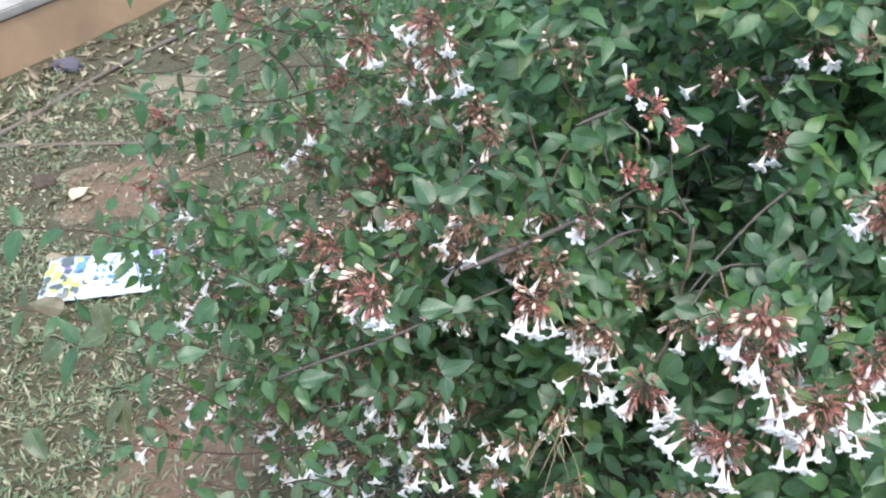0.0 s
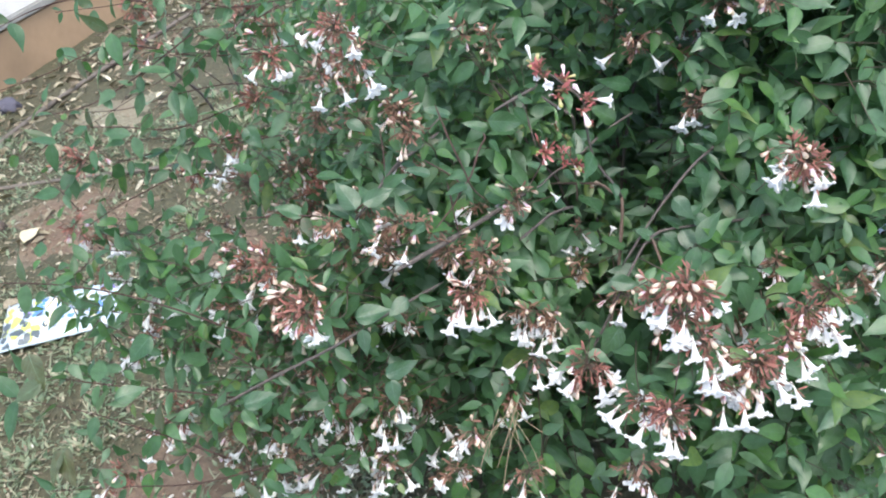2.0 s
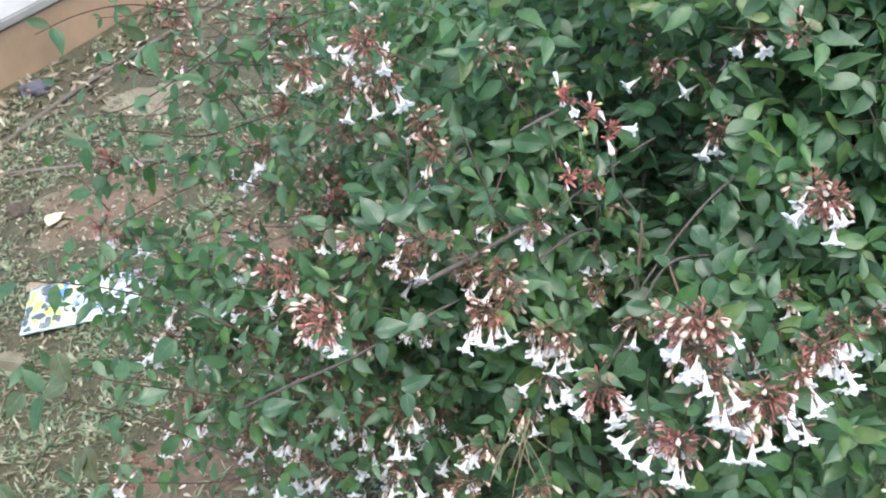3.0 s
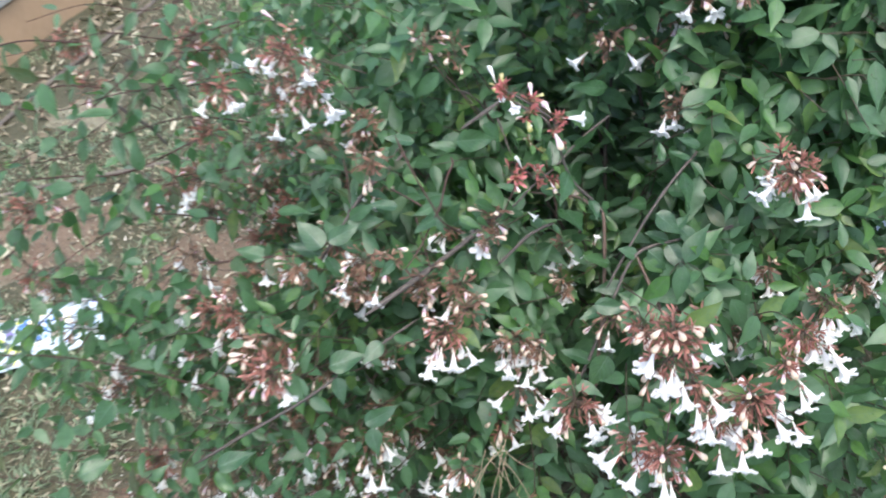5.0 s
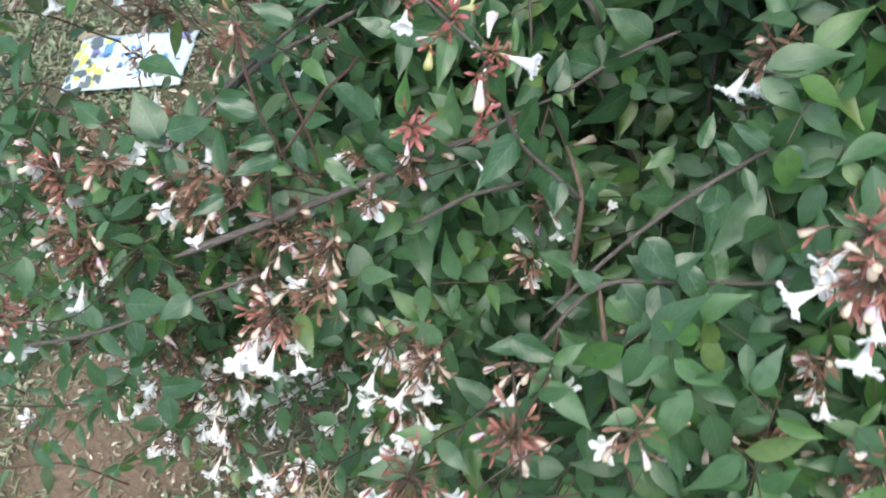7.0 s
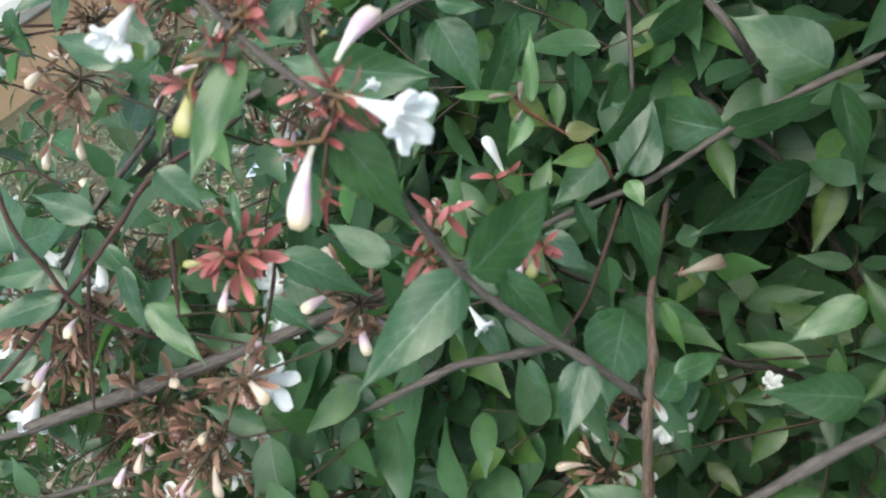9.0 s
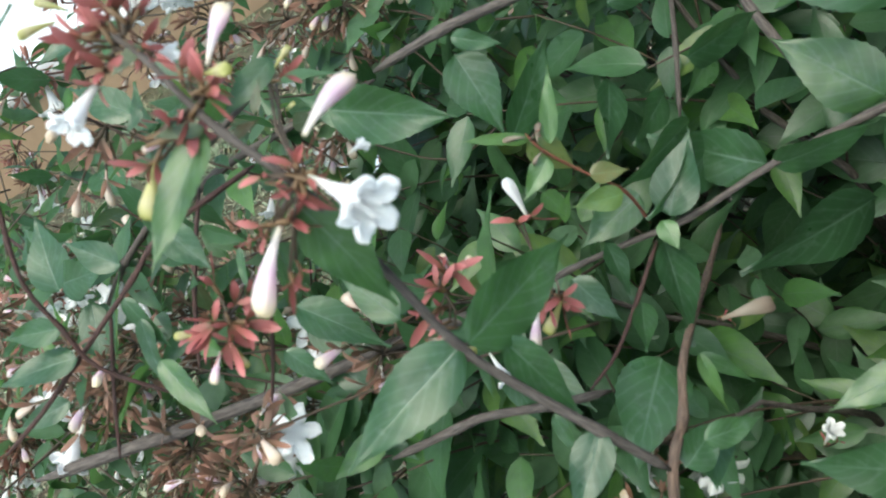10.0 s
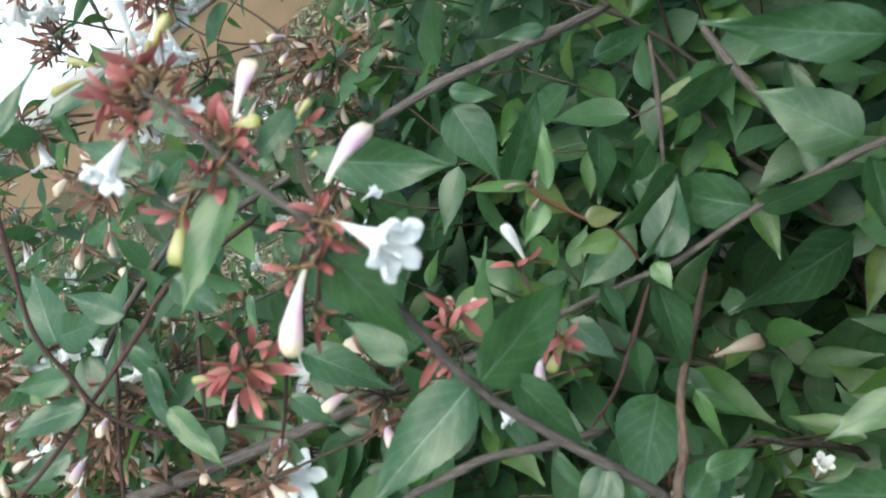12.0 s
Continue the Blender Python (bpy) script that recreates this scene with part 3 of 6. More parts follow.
FLOWERS = [flower_mesh(i) for i in range(4)]
NEAR_FLOWERS = [flower_mesh(i, 90) for i in range(2)]
BUDS = {
    "white_bud": bud_mesh("bud", petal_white, 0.85, 0.1),
    "pink_bud": bud_mesh("bud", petal_pink, 0.88, 0.18),
    "beige_bud": bud_mesh("bud", petal_beige, 0.9, 0.2),
    "dry_bud": bud_mesh("bud", petal_dry, 0.95, 0.35),
    "cream_bud": bud_mesh("bud", petal_cream, 1.0, 0.12),
}
DROOP = Vector((-0.15, -0.4, -1.0)).normalized()


def calyx_mesh(count, seed, mat, wide):
    """A star of narrow sepals on a short ovary, a sepal one unit long, along y."""
    r = random.Random(seed)
    star = Mass()
    star.add(turned(((-0.55, 0.05, 0), (-0.1, 0.085, 0), (0.06, 0.07, 0)), 6))
    blade = [leaf_shape(7, 1, w * wide, 0.4, c, t, 0.55) for w, c, t in ((0.085, 0.1, 0.3), (0.105, 0.28, -0.5), (0.095, -0.15, 0.6))]
    for k in range(count):
        a = 2 * math.pi * k / count + r.uniform(-0.3, 0.3)
        away = Vector((math.cos(a), 0, math.sin(a)))
        d = (Vector((0, r.uniform(0.5, 2.2), 0)) + away + Vector((r.uniform(-0.4, 0.4), 0, r.uniform(-0.4, 0.4)))).normalized()
        s = r.uniform(0.65, 1.15)
        star.add(blade[r.randrange(3)], frame_along(away * 0.05, d, Vector((0, 1, 0)) - away * 0.3) @ Matrix.Diagonal((s, s, s, 1)))
    return star.mesh("calyx", mat)


CALYX = {(tone, n): calyx_mesh(n, 7 * n, mat, wide) for tone, mat, wide in (("r", sepal_red, 1.28), ("m", sepal_mid, 1.0), ("b", sepal_brown, 1.0)) for n in (2, 3, 4, 5)}


class Head:
    """One flower head: a branched stalk that bears sepal stars, buds and open flowers."""

    def __init__(self, at, tone="r"):
        self.at, self.tone, self.stalks, self.stars, self.blooms = Vector(at), tone, Mass(), [], []


def flower_head(at):
    return Head(at)


def sepals(head, base, towards, count, size):
    base, d = Vector(base), (Vector(towards) - Vector(base)).normalized()
    head.stars.append((base, d, count, size))
    end = base - head.at
    mid = end * 0.5 - d * 0.002
    head.stalks.add(tube([Vector(), mid, end], [0.0005, 0.00045, 0.00045], 5))


def bloom(head, kind, base, tip):
    head.blooms.append((kind, Vector(base), Vector(tip)))


def close_head(head):
    ob = child("flower_head", head.stalks.mesh("flower_head", stalk_red), shrub, Matrix.Translation(head.at - BASE), "loose head of reddish sepals, buds and white flowers")
    for base, d, count, size in head.stars:
        s = size * rng.uniform(0.85, 1.15) * (1.1 if head.tone == "r" else 1.0)
        child("calyx", CALYX[head.tone, max(2, count - 1) if head.tone == "r" else count], ob, frame_along(base + d * 0.4 * s - head.at, d, rand_dir(rng)) @ Matrix.Diagonal((s, s, s, 1)))
    for kind, base, tip in head.blooms:
        s = (tip - base).length
        m = frame_along(base - head.at, tip - base, Vector((0, 0, 1)) + rand_dir(rng) * 0.6) @ Matrix.Diagonal((s, s, s, 1))
        if kind == "open":
            child("flower", NEAR_FLOWERS[rng.randrange(2)] if head.tone == "r" else FLOWERS[rng.randrange(4)], ob, m)
        else:
            child("bud", BUDS[kind], ob, m)


def cluster(at, opened, buds, calyces, spread, tone):
    """A flower head with hanging open flowers, buds and bare sepal stars, on its own leafy stalk."""
    at = Vector(at)
    spread *= 1.4
    calyces = int(calyces * 1.25)
    opened += (opened + 1) // 3 if tone == "r" else 0
    head = Head(at, "m" if tone == "r" else tone)
    inward = (Vector((0.42, 1.2, 0.35)) - at).normalized()
    for k in range(calyces):
        o = rand_dir(rng)
        base = at + o * spread * rng.uniform(0.08, 0.46)
        sepals(head, base, base + o * 0.7 - inward * 0.3 + DROOP * 0.35, rng.choice((3, 4, 5)), rng.uniform(0.0085, 0.012))
    buds += 1 + calyces // 5
    for k in range(opened + buds):
        o = rand_dir(rng)
        base = at + o * spread * rng.uniform(0.2, 0.85) - inward * 0.004
        if k < opened:
            base = at + Vector((o.x, o.y, -0.35 - 0.5 * abs(o.z))) * spread * rng.uniform(0.3, 0.9) - inward * 0.004
            d = (DROOP * 1.0 + Vector((o.x, o.y, 0.3 * o.z)) * 0.75 - inward * 0.2 + rand_dir(rng) * 0.3).normalized()
            bloom(head, "open", base, base + d * rng.uniform(0.021, 0.0265))
        else:
            d = (DROOP * 0.5 + o * 0.8 - inward * 0.4).normalized()
            bloom(head, rng.choice(("pink_bud", "beige_bud", "beige_bud")), base, base + d * rng.uniform(0.012, 0.017))
        sepals(head, base, base + d, 4, rng.uniform(0.008, 0.011))
    close_head(head)
    line = smooth_line([at, at + inward * 0.05 + rand_dir(rng) * 0.012, at + inward * 0.12 + rand_dir(rng) * 0.04], 6)
    v, f = tube(line, [0.0005 + 0.0003 * i / len(line) for i in range(len(line))], 5)
    twigs.add((v, f))
    for i in (2, 4, 6, 8, 10):
        leaf_pair(line[i], (line[i] - line[i + 1]).normalized(), i * 0.8, rng.uniform(0.028, 0.04), 0.9, i < 6)


# main flowering branch and its neighbours
branch([(0.300, 0.814, 0.740), (0.287, 0.810, 0.766), (0.272, 0.807, 0.790), (0.262, 0.805, 0.812), (0.256, 0.806, 0.843), (0.253, 0.805, 0.873), (0.249, 0.805, 0.884), (0.238, 0.806, 0.896), (0.228, 0.809, 0.905), (0.218, 0.813, 0.913), (0.206, 0.816, 0.920)], 0.0017, 0.0008, bark_grey)
branch([(0.242, 0.970, 0.662), (0.263, 0.916, 0.696), (0.284, 0.860, 0.730), (0.294, 0.835, 0.733), (0.300, 0.815, 0.739), (0.297, 0.799, 0.701), (0.288, 0.779, 0.631), (0.264, 0.746, 0.484)], 0.0013, 0.0022, bark_brown)
branch([(0.351, 0.962, 0.764), (0.326, 0.951, 0.757), (0.298, 0.935, 0.749), (0.269, 0.912, 0.740), (0.252, 0.899, 0.740), (0.231, 0.880, 0.741), (0.211, 0.862, 0.738), (0.186, 0.854, 0.728)], 0.0015, 0.0011, bark_grey)
branch([(0.257, 0.906, 0.743), (0.256, 0.902, 0.766), (0.248, 0.897, 0.781), (0.239, 0.893, 0.796), (0.235, 0.893, 0.805)], 0.0007, 0.0005, young_stem)
branch([(0.261, 0.900, 0.740), (0.258, 0.879, 0.730), (0.256, 0.858, 0.724), (0.252, 0.841, 0.723)], 0.0009, 0.0007, bark_red)
branch([(0.026, 0.716, 0.753), (0.091, 0.765, 0.748), (0.134, 0.798, 0.746), (0.171, 0.830, 0.743), (0.196, 0.861, 0.731), (0.209, 0.894, 0.702)], 0.0030, 0.0024, bark_grey)
branch([(0.093, 0.807, 0.900), (0.102, 0.785, 0.873), (0.110, 0.770, 0.854), (0.116, 0.765, 0.836), (0.122, 0.761, 0.818), (0.137, 0.768, 0.793)], 0.0010, 0.0008, bark_red)
branch([(0.145, 0.850, 0.830), (0.145, 0.827, 0.837), (0.137, 0.807, 0.839), (0.130, 0.791, 0.833), (0.122, 0.771, 0.827), (0.111, 0.759, 0.820), (0.097, 0.739, 0.811), (0.077, 0.720, 0.801)], 0.0011, 0.0009, bark_red)
branch([(0.096, 0.784, 0.814), (0.098, 0.770, 0.802), (0.099, 0.757, 0.790), (0.102, 0.740, 0.774)], 0.0008, 0.0008, bark_red)
branch([(0.206, 0.794, 0.832), (0.199, 0.786, 0.816), (0.180, 0.778, 0.789)], 0.0007, 0.0006, bark_red)
branch([(0.163, 0.907, 0.823), (0.193, 0.922, 0.829), (0.207, 0.937, 0.826), (0.221, 0.958, 0.820), (0.231, 0.995, 0.805)], 0.0019, 0.0022, bark_grey)
branch([(0.173, 0.794, 0.711), (0.206, 0.812, 0.723), (0.217, 0.819, 0.725), (0.238, 0.831, 0.722), (0.251, 0.850, 0.707)], 0.0018, 0.0017, bark_grey)
branch([(0.244, 1.038, 0.761), (0.262, 1.018, 0.752), (0.279, 1.001, 0.745), (0.285, 1.015, 0.701)], 0.0019, 0.0022, bark_grey)
branch([(0.217, 1.039, 0.756), (0.222, 1.018, 0.735), (0.227, 0.991, 0.710)], 0.0013, 0.0012, bark_grey)
branch([(-0.241, 1.006, 0.906), (-0.215, 1.000, 0.875), (-0.195, 0.995, 0.851), (-0.185, 0.994, 0.824)], 0.0019, 0.0016, bark_grey)
branch([(-0.161, 1.026, 0.873), (-0.151, 1.011, 0.850), (-0.146, 1.002, 0.823)], 0.0014, 0.0012, bark_grey)
# branches towards the open side
branch([(0.506, 0.832, 0.672), (0.433, 0.790, 0.702), (0.371, 0.771, 0.718), (0.321, 0.758, 0.721), (0.285, 0.728, 0.685), (0.250, 0.695, 0.640), (0.215, 0.669, 0.601)], 0.0016, 0.0015, bark_grey, 0.034)
branch([(0.321, 0.758, 0.721), (0.329, 0.730, 0.695), (0.341, 0.697, 0.659), (0.359, 0.658, 0.617)], 0.0017, 0.0018, bark_brown, 0.034)
branch([(0.447, 0.889, 0.760), (0.415, 0.846, 0.771), (0.388, 0.810, 0.784), (0.360, 0.792, 0.769), (0.324, 0.770, 0.737), (0.284, 0.744, 0.693)], 0.0015, 0.0014, bark_grey, 0.034)
branch([(-0.019, 0.810, 0.767), (0.020, 0.840, 0.783), (0.026, 0.883, 0.795), (0.024, 0.924, 0.809)], 0.0011, 0.0009, bark_red, 0.034)
branch([(0.015, 0.844, 0.775), (0.044, 0.878, 0.786), (0.074, 0.913, 0.785), (0.097, 0.953, 0.777)], 0.0022, 0.0019, bark_grey, 0.034)
branch([(0.067, 0.860, 0.803), (0.106, 0.813, 0.798), (0.127, 0.781, 0.784)], 0.0011, 0.0009, bark_red, 0.034)
branch([(-0.153, 0.825, 0.773), (-0.073, 0.812, 0.774), (-0.013, 0.801, 0.771)], 0.0010, 0.0008, bark_red, 0.034)
branch([(-0.193, 0.669, 0.627), (-0.114, 0.663, 0.673), (-0.049, 0.675, 0.693), (0.016, 0.706, 0.705), (0.078, 0.742, 0.707)], 0.0017, 0.0015, bark_grey, 0.034)
branch([(-0.042, 0.795, 0.735), (0.004, 0.823, 0.774), (0.050, 0.868, 0.802), (0.104, 0.910, 0.827)], 0.0017, 0.0015, bark_grey, 0.034)
# long thin twigs over the bare soil, with sparse leaves
twig([(-0.141, 0.702, 0.698), (-0.219, 0.714, 0.745), (-0.296, 0.725, 0.776), (-0.379, 0.721, 0.802), (-0.458, 0.706, 0.816)], 0.0011, 0.044)
twig([(-0.175, 0.696, 0.609), (-0.237, 0.693, 0.636), (-0.309, 0.689, 0.665), (-0.396, 0.691, 0.699), (-0.491, 0.688, 0.728)], 0.0011, 0.041)
twig([(-0.202, 0.656, 0.556), (-0.250, 0.660, 0.594), (-0.283, 0.658, 0.624), (-0.327, 0.658, 0.658), (-0.418, 0.665, 0.699)], 0.0011, 0.044)
twig([(-0.156, 0.678, 0.503), (-0.240, 0.652, 0.519), (-0.321, 0.643, 0.541), (-0.393, 0.634, 0.562)], 0.0011, 0.039)
twig([(-0.100, 0.987, 0.899), (-0.182, 0.981, 0.909), (-0.276, 0.987, 0.932), (-0.362, 0.963, 0.917), (-0.443, 0.952, 0.904)], 0.0011, 0.032)
twig([(-0.118, 0.951, 0.804), (-0.200, 0.935, 0.817), (-0.282, 0.920, 0.814), (-0.355, 0.905, 0.811)], 0.0011, 0.032)
twig([(-0.134, 0.930, 0.745), (-0.218, 0.929, 0.776), (-0.284, 0.901, 0.773), (-0.344, 0.875, 0.756)], 0.0011, 0.032)
twig([(-0.167, 0.901, 0.676), (-0.229, 0.903, 0.711), (-0.297, 0.876, 0.708), (-0.348, 0.866, 0.728)], 0.0011, 0.032)
twig([(-0.122, 0.907, 0.878), (-0.208, 0.895, 0.862), (-0.272, 0.892, 0.875), (-0.321, 0.885, 0.882), (-0.360, 0.873, 0.867)], 0.0011, 0.032)
twig([(-0.175, 0.960, 0.946), (-0.242, 0.936, 0.915), (-0.301, 0.919, 0.894), (-0.351, 0.906, 0.893)], 0.0011, 0.032)
twig([(-0.212, 0.952, 0.993), (-0.270, 0.951, 1.007), (-0.320, 0.928, 1.010), (-0.362, 0.897, 1.004)], 0.0011, 0.032)
twig([(-0.096, 0.609, 0.496), (-0.146, 0.608, 0.529), (-0.213, 0.588, 0.535), (-0.283, 0.584, 0.562)], 0.0011, 0.039)
twig([(-0.056, 1.010, 0.954), (-0.127, 0.980, 0.964), (-0.191, 0.975, 0.987), (-0.256, 0.954, 0.993), (-0.311, 0.945, 0.997)], 0.0009, 0.029)
twig([(-0.067, 1.000, 0.897), (-0.132, 0.974, 0.912), (-0.199, 0.949, 0.928), (-0.260, 0.928, 0.934), (-0.319, 0.924, 0.958)], 0.0009, 0.029)
twig([(-0.076, 0.978, 0.843), (-0.138, 0.966, 0.873), (-0.205, 0.946, 0.880), (-0.260, 0.912, 0.886), (-0.325, 0.897, 0.898)], 0.0009, 0.029)
twig([(-0.099, 0.945, 0.806), (-0.173, 0.919, 0.820), (-0.237, 0.904, 0.847), (-0.306, 0.885, 0.855)], 0.0009, 0.029)
twig([(-0.076, 0.991, 1.007), (-0.133, 0.965, 1.006), (-0.188, 0.958, 1.028), (-0.249, 0.945, 1.028)], 0.0009, 0.029)
for i in range(9):
    a = Vector((rng.uniform(-0.12, 0.0), rng.uniform(0.96, 1.12), rng.uniform(0.74, 1.02)))
    b = a + Vector((rng.uniform(-0.26, -0.12), rng.uniform(-0.20, 0.04), rng.uniform(-0.10, 0.12)))
    bow = Vector((0, rng.uniform(-0.02, 0.02), rng.uniform(-0.01, 0.03)))
    twig([a, a.lerp(b, 0.35) + bow, a.lerp(b, 0.7) + bow, b], 0.0007, rng.uniform(0.026, 0.034))
# leaves that stand alone along the near branches
leaf((0.263, 0.805, 0.813), (0.246, 0.761, 0.810), 0.26, (0.59, -0.42, 0.68))
leaf((0.262, 0.808, 0.809), (0.268, 0.859, 0.797), 0.25, (0.79, -0.51, 0.34))
leaf((0.265, 0.816, 0.800), (0.279, 0.814, 0.765), 0.19, (0.80, -0.27, 0.53))
leaf((0.251, 0.802, 0.876), (0.264, 0.799, 0.841), 0.27, (0.92, -0.36, 0.16))
leaf((0.232, 0.805, 0.897), (0.231, 0.771, 0.885), 0.19, (0.30, -0.40, 0.87))
leaf((0.155, 0.885, 0.824), (0.203, 0.897, 0.808), 0.28, (0.81, -0.58, 0.05))
leaf((0.345, 0.957, 0.806), (0.296, 0.936, 0.832), 0.22, (0.84, -0.50, 0.20))
leaf((0.328, 0.962, 0.755), (0.294, 0.964, 0.782), 0.36, (0.80, -0.60, 0.10))
leaf((0.297, 0.934, 0.748), (0.332, 0.941, 0.759), 0.30, (0.84, -0.53, 0.10))
leaf((0.294, 0.935, 0.747), (0.248, 0.934, 0.759), 0.30, (0.84, -0.52, 0.16))
leaf((0.335, 0.948, 0.761), (0.350, 0.915, 0.736), 0.30, (0.81, -0.56, 0.15))
leaf((0.263, 0.944, 0.759), (0.253, 0.903, 0.762), 0.30, (0.84, -0.55, -0.02))
leaf((0.273, 0.946, 0.750), (0.263, 0.901, 0.750), 0.28, (0.84, -0.54, 0.10))
leaf((0.249, 0.897, 0.780), (0.259, 0.906, 0.774), 0.36, (0.43, -0.35, 0.83), 1)
leaf((0.240, 0.896, 0.797), (0.240, 0.913, 0.818), 0.17, (0.53, -0.35, 0.77), 1)
leaf((0.235, 0.893, 0.802), (0.221, 0.879, 0.816), 0.13, (0.38, -0.21, 0.90), 1)
leaf((0.234, 0.893, 0.801), (0.246, 0.897, 0.783), 0.33, (0.41, -0.56, 0.72), 1)
leaf((0.240, 0.892, 0.794), (0.237, 0.875, 0.790), 0.28, (0.43, -0.39, 0.82), 1)
leaf((0.258, 0.898, 0.769), (0.247, 0.884, 0.777), 0.30, (0.46, -0.40, 0.79), 1)
leaf((0.265, 0.903, 0.749), (0.273, 0.895, 0.743), 0.40, (0.53, -0.31, 0.79), 1)
leaf((0.264, 0.900, 0.740), (0.282, 0.870, 0.719), 0.30, (0.89, -0.42, 0.04))
leaf((0.247, 0.890, 0.749), (0.259, 0.876, 0.734), 0.25, (0.91, -0.39, 0.08))
leaf((0.241, 0.871, 0.750), (0.259, 0.865, 0.734), 0.30, (0.84, -0.53, 0.14))
leaf((0.259, 0.879, 0.728), (0.263, 0.865, 0.715), 0.36, (0.87, -0.48, 0.09))
leaf((0.267, 0.866, 0.711), (0.278, 0.819, 0.720), 0.34, (0.49, -0.38, 0.78))
leaf((0.284, 0.867, 0.719), (0.294, 0.856, 0.700), 0.16, (0.31, -0.51, 0.80), 1)
leaf((0.283, 0.868, 0.717), (0.300, 0.870, 0.701), 0.17, (0.45, -0.40, 0.80))
leaf((0.304, 0.829, 0.734), (0.318, 0.843, 0.730), 0.30, (0.46, -0.41, 0.79))
leaf((0.215, 0.816, 0.915), (0.214, 0.805, 0.916), 0.24, (0.54, -0.40, 0.74), 2)
leaf((0.234, 0.805, 0.898), (0.229, 0.796, 0.905), 0.22, (0.52, -0.52, 0.67), 2)
leaf((0.241, 0.814, 0.894), (0.241, 0.821, 0.899), 0.20, (0.37, -0.40, 0.84), 2)
leaf((0.236, 0.830, 0.897), (0.233, 0.811, 0.896), 0.26, (0.59, -0.40, 0.70))
leaf((0.186, 0.816, 0.893), (0.182, 0.809, 0.891), 0.34, (0.44, -0.39, 0.81))
leaf((0.109, 0.788, 0.820), (0.124, 0.780, 0.799), 0.20, (0.30, -0.57, 0.76))
leaf((0.159, 0.801, 0.780), (0.174, 0.800, 0.763), 0.24, (0.42, -0.46, 0.78))
leaf((0.161, 0.816, 0.789), (0.190, 0.821, 0.763), 0.24, (0.47, -0.24, 0.85))
leaf((0.230, 0.811, 0.889), (0.238, 0.815, 0.891), 0.22, (0.53, -0.50, 0.69), 2)
leaf((0.247, 0.804, 0.867), (0.254, 0.799, 0.862), 0.20, (0.35, -0.49, 0.79), 2)
leaf((0.215, 0.823, 0.914), (0.217, 0.828, 0.916), 0.22, (0.54, -0.41, 0.74), 2)
leaf((0.302, 0.818, 0.735), (0.305, 0.838, 0.732), 0.38, (0.58, -0.42, 0.69))
leaf((0.287, 0.810, 0.766), (0.287, 0.784, 0.757), 0.30, (0.33, -0.40, 0.85))
leaf((0.358, 0.866, 0.740), (0.338, 0.846, 0.741), 0.25, (0.37, -0.30, 0.88))
leaf((0.360, 0.846, 0.713), (0.332, 0.832, 0.728), 0.30, (0.46, -0.45, 0.77))
leaf((0.245, 0.826, 0.727), (0.254, 0.818, 0.712), 0.22, (0.28, -0.54, 0.79))
leaf((0.116, 0.760, 0.824), (0.092, 0.738, 0.832), 0.25, (0.34, -0.23, 0.91))
leaf((0.116, 0.765, 0.836), (0.094, 0.752, 0.840), 0.24, (0.50, -0.50, 0.70))
leaf((0.224, 0.957, 0.824), (0.208, 0.945, 0.831), 0.20, (0.84, -0.49, 0.24))
leaf((0.199, 0.919, 0.828), (0.217, 0.922, 0.820), 0.24, (0.81, -0.58, 0.07))
leaf((0.191, 0.923, 0.816), (0.209, 0.909, 0.787), 0.36, (0.84, -0.53, 0.13))
leaf((0.147, 0.807, 0.845), (0.161, 0.804, 0.828), 0.36, (0.44, -0.40, 0.80))
leaf((0.147, 0.799, 0.919), (0.155, 0.822, 0.929), 0.17, (0.44, -0.39, 0.81))
leaf((0.140, 0.773, 0.810), (0.165, 0.763, 0.793), 0.20, (0.34, -0.56, 0.75))
leaf((0.314, 0.972, 0.687), (0.276, 0.922, 0.688), 0.30, (0.83, -0.54, 0.13))
leaf((0.202, 0.917, 0.776), (0.211, 0.956, 0.797), 0.26, (0.88, -0.47, -0.00))
leaf((0.222, 0.982, 0.789), (0.244, 1.006, 0.785), 0.26, (0.83, -0.52, 0.20))
leaf((0.254, 0.973, 0.766), (0.271, 1.008, 0.759), 0.28, (0.82, -0.57, -0.05))
leaf((0.257, 0.987, 0.757), (0.255, 0.960, 0.754), 0.32, (0.78, -0.54, 0.30))
leaf((0.225, 0.959, 0.768), (0.233, 0.929, 0.753), 0.28, (0.84, -0.53, 0.12))
leaf((0.243, 0.965, 0.754), (0.241, 0.938, 0.751), 0.34, (0.82, -0.54, 0.16))
leaf((0.212, 0.821, 0.788), (0.186, 0.826, 0.803), 0.24, (0.87, -0.42, 0.20))
leaf((0.154, 0.895, 0.808), (0.123, 0.895, 0.823), 0.26, (0.85, -0.48, 0.19))
leaf((0.109, 0.843, 0.863), (0.078, 0.843, 0.878), 0.24, (0.45, -0.39, 0.80))
leaf((0.066, 0.874, 0.881), (0.045, 0.851, 0.885), 0.22, (0.52, -0.46, 0.72))
leaf((0.079, 0.804, 0.814), (0.049, 0.802, 0.827), 0.26, (0.44, -0.46, 0.77))
leaf((0.115, 0.785, 0.812), (0.123, 0.767, 0.790), 0.22, (0.37, -0.44, 0.82))
leaf((0.066, 0.750, 0.787), (0.048, 0.729, 0.788), 0.24, (0.54, -0.47, 0.70))
leaf((0.168, 0.814, 0.829), (0.171, 0.803, 0.817), 0.16, (0.28, -0.48, 0.83))
leaf((0.164, 0.812, 0.734), (0.137, 0.817, 0.749), 0.24, (0.41, -0.49, 0.77))
